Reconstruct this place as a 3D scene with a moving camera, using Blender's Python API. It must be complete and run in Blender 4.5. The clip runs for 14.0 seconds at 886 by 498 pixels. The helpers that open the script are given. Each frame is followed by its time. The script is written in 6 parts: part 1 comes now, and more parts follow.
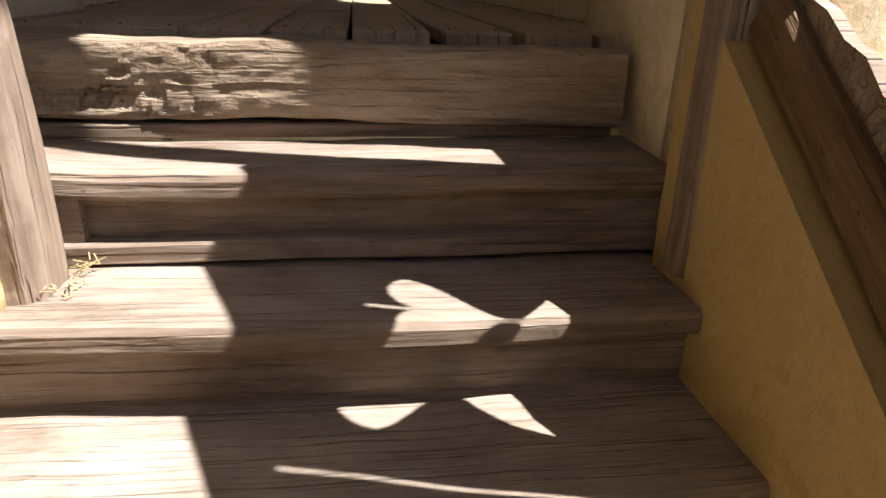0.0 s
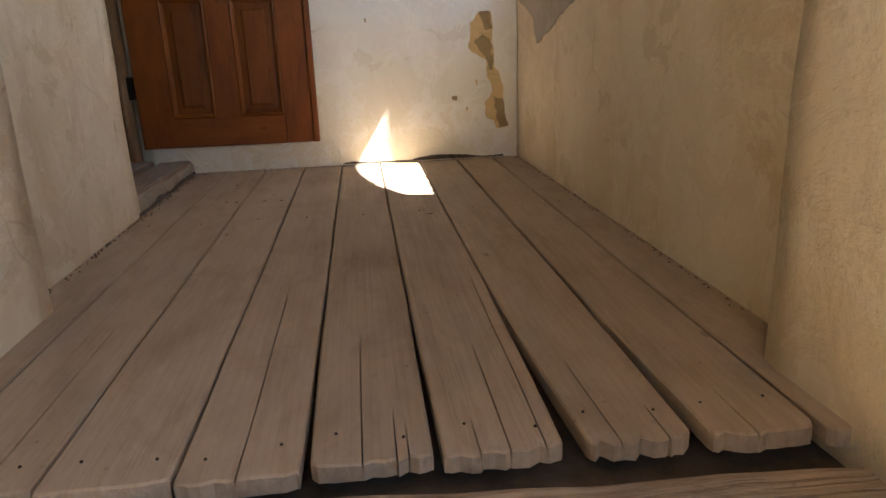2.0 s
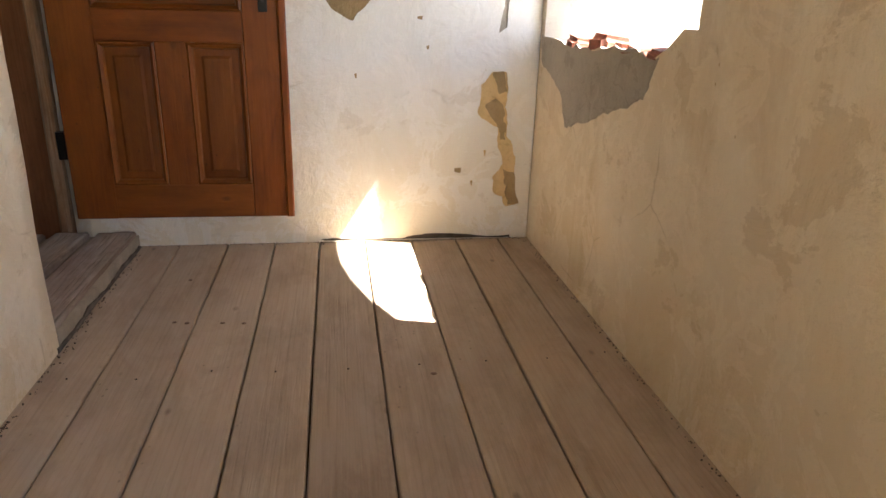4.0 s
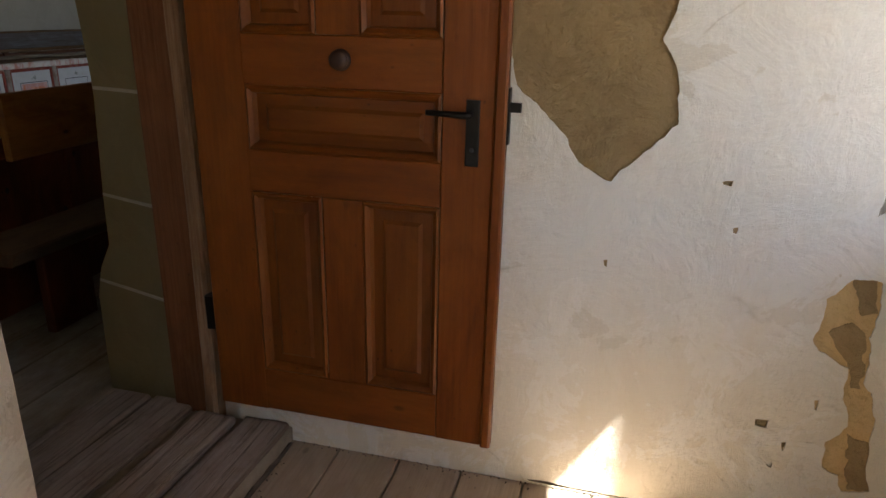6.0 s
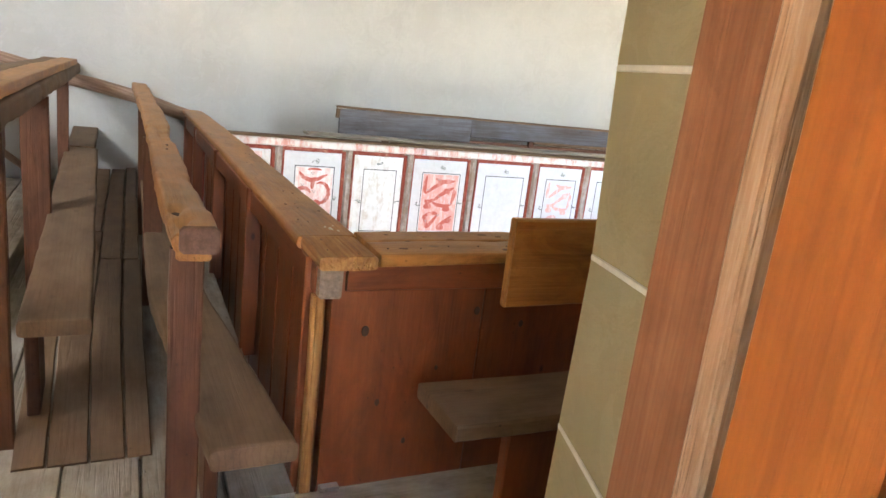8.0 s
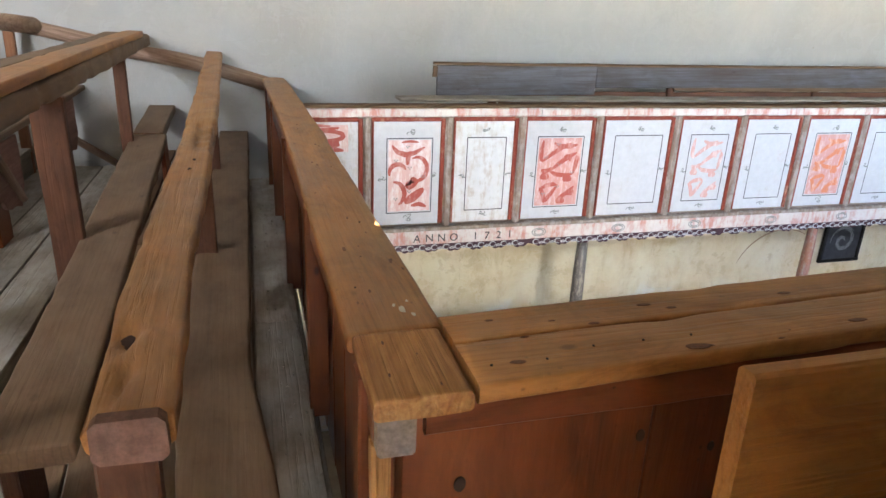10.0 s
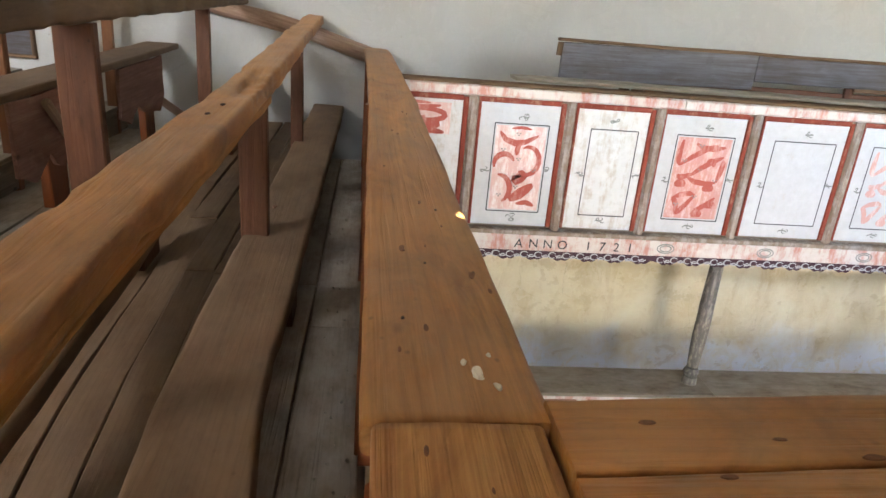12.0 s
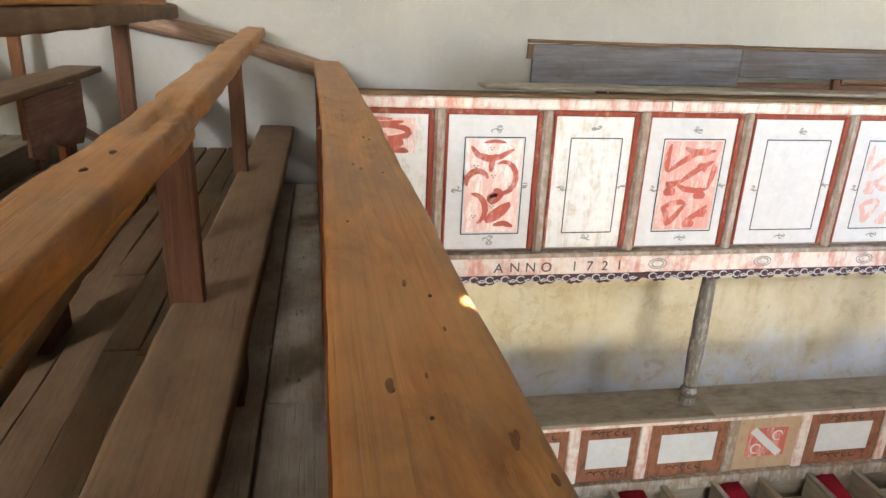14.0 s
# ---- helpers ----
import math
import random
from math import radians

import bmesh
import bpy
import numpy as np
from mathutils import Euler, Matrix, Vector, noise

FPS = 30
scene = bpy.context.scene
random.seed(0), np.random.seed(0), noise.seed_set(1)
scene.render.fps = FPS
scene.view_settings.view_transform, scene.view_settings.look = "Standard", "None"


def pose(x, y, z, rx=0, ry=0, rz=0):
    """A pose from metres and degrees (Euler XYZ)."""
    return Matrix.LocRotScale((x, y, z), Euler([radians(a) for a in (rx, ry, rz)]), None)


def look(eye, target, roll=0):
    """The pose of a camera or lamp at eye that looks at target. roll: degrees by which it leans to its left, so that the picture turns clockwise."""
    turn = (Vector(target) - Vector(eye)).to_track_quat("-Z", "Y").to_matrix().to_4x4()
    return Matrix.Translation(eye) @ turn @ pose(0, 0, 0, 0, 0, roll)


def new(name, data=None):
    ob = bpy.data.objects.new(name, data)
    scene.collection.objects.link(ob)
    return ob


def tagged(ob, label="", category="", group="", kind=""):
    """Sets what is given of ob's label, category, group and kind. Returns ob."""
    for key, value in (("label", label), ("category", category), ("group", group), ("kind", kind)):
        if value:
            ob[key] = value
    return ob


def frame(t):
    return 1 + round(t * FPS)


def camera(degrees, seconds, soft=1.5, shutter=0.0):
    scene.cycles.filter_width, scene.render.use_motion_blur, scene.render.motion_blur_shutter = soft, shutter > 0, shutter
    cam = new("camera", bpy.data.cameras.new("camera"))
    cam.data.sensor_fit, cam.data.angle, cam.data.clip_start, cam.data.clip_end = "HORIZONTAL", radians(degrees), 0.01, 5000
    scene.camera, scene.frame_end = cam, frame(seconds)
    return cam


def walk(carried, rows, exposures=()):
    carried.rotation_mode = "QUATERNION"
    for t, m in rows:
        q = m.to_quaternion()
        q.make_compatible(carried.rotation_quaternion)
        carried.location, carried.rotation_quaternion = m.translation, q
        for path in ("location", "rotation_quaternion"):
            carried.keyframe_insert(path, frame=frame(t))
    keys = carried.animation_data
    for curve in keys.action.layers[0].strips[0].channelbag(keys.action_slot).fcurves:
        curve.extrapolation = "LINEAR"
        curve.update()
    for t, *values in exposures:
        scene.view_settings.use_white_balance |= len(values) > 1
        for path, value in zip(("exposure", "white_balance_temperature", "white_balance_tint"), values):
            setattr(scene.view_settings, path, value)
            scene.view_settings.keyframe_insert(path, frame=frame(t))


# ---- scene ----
cam = camera(66.7, 14.0)
PATH = [
    (0, (0.835, -2.075, 0.13), (1.079, -0.234, -0.614), 1.5),
    (0.5, (0.774, -1.821, 0.198), (0.842, 0.076, -0.43), -1.0),
    (1, (0.701, -1.622, 0.379), (0.761, 0.296, -0.187), -2.3),
    (1.5, (0.735, -1.393, 0.49), (1.124, 0.473, -0.117), 0.4),
    (2, (0.731, -1.178, 0.651), (0.944, 0.723, 0.07), -2.1),
    (2.2, (0.706, -1.092, 0.725), (0.877, 0.814, 0.143), -0.4),
    (4.3, (0.693, -0.264, 1.188), (1.003, 1.589, 0.504), 1.8),
    (4.5, (0.717, -0.159, 1.251), (0.869, 1.727, 0.602), 3.1),
    (5, (0.716, 0.137, 1.301), (0.712, 2.037, 0.677), 2.4),
    (5.5, (0.729, 0.531, 1.405), (0.53, 2.418, 0.774), 3.0),
    (6, (0.774, 0.886, 1.453), (0.315, 2.717, 0.792), 1.3),
    (6.5, (0.734, 1.217, 1.498), (-0.23, 2.857, 0.879), 3.8),
    (7, (0.548, 1.506, 1.494), (-0.74, 2.946, 0.979), 7.4),
    (7.5, (0.325, 1.78, 1.516), (-1.134, 3.057, 1.028), 3.7),
    (8, (0.04, 2.043, 1.476), (-1.705, 2.89, 0.989), 7.0),
    (8.2, (-0.097, 2.102, 1.477), (-1.927, 2.736, 0.978), 5.0),
    (10.3, (-0.996, 2.411, 1.583), (-2.796, 2.936, 0.887), 2.4),
    (10.5, (-1.052, 2.409, 1.533), (-2.852, 2.964, 0.861), 3.0),
    (11, (-1.208, 2.431, 1.426), (-3.028, 2.964, 0.789), 5.3),
    (11.5, (-1.398, 2.537, 1.346), (-3.235, 2.954, 0.675), 8.6),
    (12, (-1.585, 2.569, 1.333), (-3.442, 2.8, 0.625), 5.0),
    (12.5, (-1.747, 2.52, 1.332), (-3.612, 2.795, 0.665), 2.9),
    (13, (-1.916, 2.521, 1.293), (-3.792, 2.693, 0.623), 1.7),
    (13.5, (-2.031, 2.549, 1.3), (-3.904, 2.793, 0.639), 2.9),
    (14, (-2.076, 2.569, 1.297), (-3.925, 2.91, 0.615), 2.5),
]
# exposure follows the clip: sunlit stair, shaded landing, dim church
EXPOSURES = [(0.0, 1.95, 6600, 10), (1.0, 2.15, 6600, 10), (1.5, 2.45, 6600, 10), (2.0, 3.65, 6600, 10), (2.2, 3.7, 6600, 10), (4.3, 4.2, 6500, 10), (4.6, 4.1, 6500, 10), (5.0, 3.3, 6500, 10), (5.5, 2.8, 6500, 10), (6.0, 3.4, 6500, 10), (6.5, 4.6, 6600, 10), (7.0, 5.8, 6700, 10), (7.5, 6.6, 6700, 10), (8.2, 6.7, 6300, 10), (10.3, 6.45, 6200, 10), (11.0, 6.4, 6400, 10), (12.0, 6.55, 6600, 10), (13.5, 6.65, 7100, 10), (14.0, 6.65, 7100, 10)]
walk(cam, [(t, look(eye, target, roll)) for t, eye, target, roll in PATH], EXPOSURES)

# ---- light ----
SUN_DIR = Vector((-1.0, 0.27, -1.64)).normalized()
sun_data = bpy.data.lights.new("sun", "SUN")
sun_data.energy, sun_data.angle, sun_data.color = 4.0, radians(0.53), (1.0, 0.98, 0.945)
sun = new("sun", sun_data)
sun.rotation_euler = SUN_DIR.to_track_quat("-Z", "Y").to_euler()
world = bpy.data.worlds.new("sky")
scene.world = world
world.use_nodes = True
sky = world.node_tree.nodes.new("ShaderNodeTexSky")
sky.sky_type, sky.sun_disc = "NISHITA", False
sky.sun_elevation = math.asin(-SUN_DIR.z)
sky.sun_rotation = math.atan2(-SUN_DIR.x, -SUN_DIR.y)
back = world.node_tree.nodes["Background"]
back.inputs["Strength"].default_value = 0.05
world.node_tree.links.new(sky.outputs[0], back.inputs["Color"])


def daylight_lamp(y, z, w, h, watts, x=-0.3, fall=0.55):
    """An area lamp standing in for daylight in an opening of the church wall."""
    d = bpy.data.lights.new("daylight_fill", "AREA")
    d.shape, d.size, d.size_y, d.energy, d.color = "RECTANGLE", w, h, watts, (0.95, 0.97, 1.0)
    ob = new("daylight_fill", d)
    ob.matrix_basis = look((x, y, z), (x - 1.0, y, z - fall))
    return ob


# assumed openings, no window known there; added to light gallery and far wall
daylight_lamp(6.6, 1.9, 1.1, 1.9, 1.65)
daylight_lamp(9.6, 1.9, 1.1, 1.9, 1.0)
# low opening inferred from the column's shadow on the far wall
daylight_lamp(4.4, -1.15, 0.9, 1.2, 0.85, -0.4, 0.0)
# added fill from an unseen high opening, brightens the pews
daylight_lamp(-1.1, 3.4, 1.1, 1.5, 4.3)


# ---- materials ----
def srgb(r, g, b):
    return tuple(((c / 255) / 12.92 if c < 10 else ((c / 255 + 0.055) / 1.055) ** 2.4) for c in (r, g, b)) + (1.0,)


class Mat:
    """A small node-graph helper."""

    def __init__(self, name, rough=0.8, metal=0.0, spec=0.3):
        self.m = bpy.data.materials.new(name)
        self.m.use_nodes = True
        self.t = self.m.node_tree
        self.b = self.t.nodes["Principled BSDF"]
        self.b.inputs["Roughness"].default_value = rough
        self.b.inputs["Metallic"].default_value = metal
        self.b.inputs["Specular IOR Level"].default_value = spec
        self.height = None

    def node(self, kind, **inputs):
        n = self.t.nodes.new(kind)
        for k, v in inputs.items():
            self.put(n, k.replace("_", " "), v)
        return n

    def put(self, n, k, v):
        if isinstance(v, bpy.types.NodeSocket):
            self.t.links.new(v, n.inputs[k])
        else:
            n.inputs[k].default_value = v

    def coords(self, scale=(1, 1, 1), spread=True, world=False):
        tc = self.t.nodes.new("ShaderNodeTexCoord")
        src = tc.outputs["Object"]
        if world:
            src = self.t.nodes.new("ShaderNodeNewGeometry").outputs["Position"]
        elif spread:
            oi = self.t.nodes.new("ShaderNodeObjectInfo")
            mul = self.t.nodes.new("ShaderNodeMath")
            mul.operation = "MULTIPLY"
            self.put(mul, 0, oi.outputs["Random"])
            self.put(mul, 1, 37.0)
            add = self.t.nodes.new("ShaderNodeVectorMath")
            add.operation = "ADD"
            self.put(add, 0, src)
            self.put(add, 1, mul.outputs[0])
            src = add.outputs[0]
        mp = self.t.nodes.new("ShaderNodeMapping")
        self.put(mp, "Vector", src)
        mp.inputs["Scale"].default_value = scale
        return mp.outputs[0]

    def noise(self, vec, scale=5.0, detail=6.0, rough=0.6, distort=0.0):
        n = self.node("ShaderNodeTexNoise", Vector=vec, Scale=scale, Detail=detail, Roughness=rough, Distortion=distort)
        return n.outputs["Fac"]

    def ramp(self, fac, stops):
        r = self.t.nodes.new("ShaderNodeValToRGB")
        self.put(r, "Fac", fac)
        e = r.color_ramp.elements
        e[0].position, e[0].color = stops[0]
        e[1].position, e[1].color = stops[-1]
        for p, c in stops[1:-1]:
            n = e.new(p)
            n.color = c
        return r.outputs["Color"]

    def grey(self, fac, lo, hi):
        return self.ramp(fac, [(lo, (0, 0, 0, 1)), (hi, (1, 1, 1, 1))])

    def mix(self, fac, a, b, kind="MIX"):
        n = self.t.nodes.new("ShaderNodeMix")
        n.data_type, n.blend_type = "RGBA", kind
        for i, v in ((0, fac), (6, a), (7, b)):
            if isinstance(v, bpy.types.NodeSocket):
                self.t.links.new(v, n.inputs[i])
            else:
                n.inputs[i].default_value = v
        return n.outputs[2]

    def math(self, op, a, b=0.0):
        n = self.t.nodes.new("ShaderNodeMath")
        n.operation = op
        self.put(n, 0, a)
        self.put(n, 1, b)
        return n.outputs[0]

    def bump(self, height, strength=0.4, dist=0.01):
        n = self.t.nodes.new("ShaderNodeBump")
        self.put(n, "Strength", strength)
        self.put(n, "Distance", dist)
        self.put(n, "Height", height)
        if self.height:
            self.put(n, "Normal", self.height)
        self.height = n.outputs[0]
        self.put(self.b, "Normal", self.height)

    def color(self, c):
        self.put(self.b, "Base Color", c)
        return self

    def tint(self, color, amount=0.25):
        """Small changes of tone from object to object."""
        oi = self.t.nodes.new("ShaderNodeObjectInfo")
        v = self.math("ADD", self.math("MULTIPLY", oi.outputs["Random"], amount), 1.0 - amount / 2)
        hsv = self.node("ShaderNodeHueSaturation", Color=color, Value=v)
        return hsv.outputs[0]


def wood(name, dark, mid, light, rough=0.75, dust=None, dust_amount=0.5, cracks=0.5, spec=0.25, grain=1.0, vary=0.25, split=0.0, streak=0.5, knotty=0.6, blotch=0.3, chips=0.0, figure=0.22):
    """Old timber; the grain follows the piece's own long axis (local x)."""
    m = Mat(name, rough, spec=spec)
    fine = m.noise(m.coords((1.6 * grain, 42 * grain, 42 * grain)), 1.6, 8, 0.65, 0.3)
    broad = m.noise(m.coords((0.8, 5, 5)), 1.3, 6, 0.65, 0.8)
    fac = m.math("ADD", m.math("MULTIPLY", fine, streak), m.math("MULTIPLY", broad, 1.0 - streak))
    col = m.ramp(fac, [(0.26, dark), (0.46, mid), (0.70, light)])
    rings = m.node("ShaderNodeTexWave", Vector=m.coords((0.10, 1, 1)), Scale=17.0 * grain, Distortion=6.0, Detail=2.0, Detail_Scale=0.7, Detail_Roughness=0.6)
    rings.bands_direction = "Y"
    veins = m.ramp(rings.outputs["Fac"], [(0.0, (1, 1, 1, 1)), (0.3, (0, 0, 0, 1))])
    col = m.mix(m.math("MULTIPLY", veins, figure), col, dark)
    stains = m.grey(m.noise(m.coords((1.2, 2.4, 2.4)), 2.2, 5, 0.65), 0.5, 0.75)
    col = m.mix(m.math("MULTIPLY", stains, 0.45), col, dark)
    knots = m.node("ShaderNodeTexVoronoi", Vector=m.coords((0.8, 1.5, 1.5)), Scale=4.2)
    spots = m.ramp(knots.outputs["Distance"], [(0.035, (1, 1, 1, 1)), (0.085, (0, 0, 0, 1))])
    col = m.mix(m.math("MULTIPLY", spots, knotty), col, tuple(c * 0.4 for c in dark[:3]) + (1,))
    holes = m.node("ShaderNodeTexVoronoi", Vector=m.coords((0.7, 1, 1)), Scale=26.0)
    pits = m.ramp(holes.outputs["Distance"], [(0.05, (1, 1, 1, 1)), (0.13, (0, 0, 0, 1))])
    where_pits = m.grey(m.noise(m.coords((1, 1, 1)), 3.1, 3, 0.5), 0.5, 0.62)
    col = m.mix(m.math("MULTIPLY", m.math("MULTIPLY", pits, where_pits), 0.6), col, tuple(c * 0.45 for c in dark[:3]) + (1,))
    grime = m.grey(m.noise(m.coords((1.6, 3.2, 3.2)), 1.7, 9, 0.72, 1.2), 0.47, 0.63)
    col = m.mix(m.math("MULTIPLY", grime, blotch), col, tuple(a * 0.6 + b * 0.15 for a, b in zip(dark[:3], mid[:3])) + (1,))
    rubbed = m.grey(m.noise(m.coords((1.1, 4, 4)), 2.6, 8, 0.7, 0.9), 0.55, 0.7)
    col = m.mix(m.math("MULTIPLY", rubbed, blotch * 0.9), col, tuple(min(1, c * 1.25) for c in light[:3]) + (1,))
    if chips:
        hewn = m.noise(m.coords((5, 13, 13)), 2.4, 7, 0.62, 1.6)
        m.bump(hewn, chips, 0.035)
    if dust:
        up = m.t.nodes.new("ShaderNodeSeparateXYZ")
        m.put(up, 0, m.t.nodes.new("ShaderNodeNewGeometry").outputs["Normal"])
        lie = m.grey(up.outputs["Z"], 0.6, 0.95)
        patchy = m.grey(m.noise(m.coords((1.5, 3, 3)), 3, 6, 0.7), 0.3, 0.62)
        col = m.mix(m.math("MULTIPLY", m.math("MULTIPLY", lie, patchy), dust_amount), col, dust)
    if split:
        cell = m.t.nodes.new("ShaderNodeTexVoronoi")
        cell.feature = "DISTANCE_TO_EDGE"
        m.put(cell, "Vector", m.mix(0.06, m.coords((7, 34, 34)), m.node("ShaderNodeTexNoise", Vector=m.coords((3, 9, 9)), Scale=2.0).outputs["Color"], "ADD"))
        m.put(cell, "Scale", 1.0)
        line = m.ramp(cell.outputs["Distance"], [(0.0, (0, 0, 0, 1)), (0.07, (1, 1, 1, 1))])
        where = m.grey(m.noise(m.coords((1.2, 3, 3)), 2.0, 3, 0.5), 0.46, 0.62)
        line = m.mix(where, (1, 1, 1, 1), line)
        col = m.mix(m.math("MULTIPLY", m.math("SUBTRACT", 1.0, line), split * 0.75), col, tuple(c * 0.35 for c in dark[:3]) + (1,))
        m.bump(line, split, 0.009)
    m.color(m.tint(col, vary))
    crack = m.noise(m.coords((0.9 * grain, 26 * grain, 26 * grain)), 2.0, 3, 0.5, 0.2)
    m.bump(m.grey(crack, 0.36, 0.47), cracks, 0.006)
    m.bump(fine, 0.35 + cracks * 0.3, 0.004)
    m.put(m.b, "Roughness", m.math("ADD", m.math("MULTIPLY", broad, 0.25), rough - 0.12))
    return m.m


def plaster(name, base, shade, stain, stain_amount=0.4, rough=0.92, lumps=0.6, scale=1.0, low=None, cracked=0.3, peel=0.35):
    """Limewash over uneven plaster, in world metres: blotches, peeled layers, hair cracks and pits."""
    m = Mat(name, rough, spec=0.15)
    big = m.noise(m.coords(world=True), 1.3 * scale, 6, 0.6, 0.4)
    small = m.noise(m.coords(world=True), 14 * scale, 8, 0.7)
    drip = m.noise(m.coords((2.6, 2.6, 1.0), world=True), 1.1 * scale, 9, 0.72, 0.7)
    col = m.mix(m.grey(big, 0.35, 0.68), base, shade)
    col = m.mix(m.math("MULTIPLY", m.grey(drip, 0.5, 0.74), stain_amount), col, stain)
    if low:
        sep = m.t.nodes.new("ShaderNodeSeparateXYZ")
        m.put(sep, 0, m.coords(world=True))
        edge = m.math("ADD", sep.outputs["Z"], m.math("MULTIPLY", big, low[2]))
        f = m.ramp(m.math("MULTIPLY", m.math("SUBTRACT", edge, low[0]), low[1]), [(0.0, (1, 1, 1, 1)), (1.0, (0, 0, 0, 1))])
        col = m.mix(m.math("MULTIPLY", f, low[3]), col, low[4])
    mid = m.noise(m.coords(world=True), 4.2 * scale, 9, 0.72, 0.8)
    old = tuple(a * 0.45 + b * 0.45 for a, b in zip(shade[:3], stain[:3])) + (1,)
    col = m.mix(m.math("MULTIPLY", m.grey(mid, 0.5, 0.66), 0.35), col, old)
    col = m.mix(m.math("MULTIPLY", m.grey(mid, 0.52, 0.34), 0.3), col, tuple(min(1, c * 1.12) for c in base[:3]) + (1,))
    # thin layers of wash that came off, with a step at their edge
    layer = m.noise(m.coords((1, 1, 1.25), world=True), 3.1 * scale, 12, 0.66, 0.35)
    peeled = m.grey(layer, 0.59, 0.605)
    col = m.mix(m.math("MULTIPLY", peeled, peel), col, old)
    # hair cracks
    warp = m.mix(0.12, m.coords(world=True), m.node("ShaderNodeTexNoise", Vector=m.coords(world=True), Scale=3.5, Detail=5.0).outputs["Color"], "ADD")
    cell = m.t.nodes.new("ShaderNodeTexVoronoi")
    cell.feature = "DISTANCE_TO_EDGE"
    m.put(cell, "Vector", warp)
    m.put(cell, "Scale", 1.5 * scale)
    line = m.ramp(cell.outputs["Distance"], [(0.0, (1, 1, 1, 1)), (0.006, (0, 0, 0, 1))])
    where = m.grey(m.noise(m.coords(world=True), 2.6, 5, 0.6), 0.53, 0.6)
    line = m.math("MULTIPLY", line, where)
    col = m.mix(m.math("MULTIPLY", line, cracked), col, tuple(c * 0.5 for c in stain[:3]) + (1,))
    # chips and pits
    flecks = m.node("ShaderNodeTexVoronoi", Vector=m.coords((1, 1, 0.7), world=True), Scale=7.5 * scale)
    rag = m.math("ADD", flecks.outputs["Distance"], m.math("MULTIPLY", small, 0.22))
    spot = m.math("MULTIPLY", m.ramp(rag, [(0.13, (1, 1, 1, 1)), (0.15, (0, 0, 0, 1))]), m.grey(m.noise(m.coords(world=True), 2.7, 4, 0.6), 0.5, 0.56))
    col = m.mix(m.math("MULTIPLY", spot, 0.75), col, tuple(c * 0.8 for c in stain[:3]) + (1,))
    m.color(col)
    m.bump(big, lumps * 0.5, 0.06)
    m.bump(small, lumps, 0.012)
    m.bump(mid, lumps * 0.7, 0.03)
    m.bump(m.math("ADD", m.math("MULTIPLY", peeled, peel), m.math("ADD", line, spot)), -lumps, 0.004)
    m.bump(m.noise(m.coords(world=True), 70, 4, 0.6), 0.25, 0.003)
    return m.m


def plain(name, col, rough=0.6, metal=0.0, spec=0.4, var=0.3, scale=18, bump=0.2):
    m = Mat(name, rough, metal, spec)
    n = m.noise(m.coords(), scale, 6, 0.65)
    dark = tuple(c * (1 - var) for c in col[:3]) + (1,)
    m.color(m.mix(m.grey(n, 0.35, 0.65), dark, col))
    m.bump(n, bump, 0.004)
    return m.m


def paint(name, col, under, wear=0.35, rough=0.8, scale=6.0):
    """Old flaking paint on boards."""
    m = Mat(name, rough, spec=0.2)
    a = m.noise(m.coords((6, 6, 1.2), world=True), scale * 0.6, 8, 0.72)
    b = m.noise(m.coords(world=True), scale * 3, 6, 0.7)
    f = m.math("ADD", m.math("MULTIPLY", a, 0.65), m.math("MULTIPLY", b, 0.35))
    lo = 0.62 - wear * 0.35
    col = m.mix(m.grey(b, 0.3, 0.75), col, tuple(c * 0.86 for c in col[:3]) + (1,))
    m.color(m.mix(m.grey(f, lo, lo + 0.12), col, under))
    m.bump(f, 0.25, 0.004)
    return m.m


STEP_WOOD = wood("weathered_step_wood", (0.095, 0.062, 0.044, 1), (0.25, 0.185, 0.142, 1), (0.38, 0.315, 0.26, 1), 0.92, cracks=0.9, spec=0.06, dust=(0.45, 0.39, 0.34, 1), dust_amount=0.5, split=0.15, streak=0.4, knotty=0.35)
BEAM_WOOD = wood("cracked_beam_wood", (0.15, 0.095, 0.062, 1), (0.42, 0.32, 0.235, 1), (0.54, 0.45, 0.36, 1), 0.94, cracks=1.0, spec=0.06, split=0.12, chips=0.5, grain=0.8, knotty=0.2)
DARK_STRING = wood("dark_string_wood", (0.05, 0.03, 0.018, 1), (0.13, 0.08, 0.045, 1), (0.22, 0.14, 0.085, 1), 0.85, cracks=0.6, spec=0.1)
BEAD_WOOD = wood("worn_bead_wood", (0.16, 0.075, 0.035, 1), (0.34, 0.20, 0.11, 1), (0.55, 0.42, 0.30, 1), 0.65, cracks=0.5)
PLANK_WOOD = wood("landing_plank_wood", (0.20, 0.135, 0.085, 1), (0.36, 0.275, 0.195, 1), (0.43, 0.34, 0.25, 1), 0.8, dust=(0.42, 0.335, 0.255, 1), dust_amount=0.25, cracks=0.2, vary=0.14, streak=0.3, figure=0.14)
DOOR_WOOD = wood("varnished_door_wood", (0.085, 0.020, 0.003, 1), (0.19, 0.049, 0.006, 1), (0.255, 0.08, 0.010, 1), 0.46, cracks=0.06, spec=0.3, vary=0.06, streak=0.3, figure=0.1)
DOOR_PANEL = wood("varnished_panel_wood", (0.07, 0.016, 0.0028, 1), (0.16, 0.044, 0.005, 1), (0.22, 0.07, 0.008, 1), 0.48, cracks=0.06, spec=0.3, vary=0.05, streak=0.3, figure=0.1)
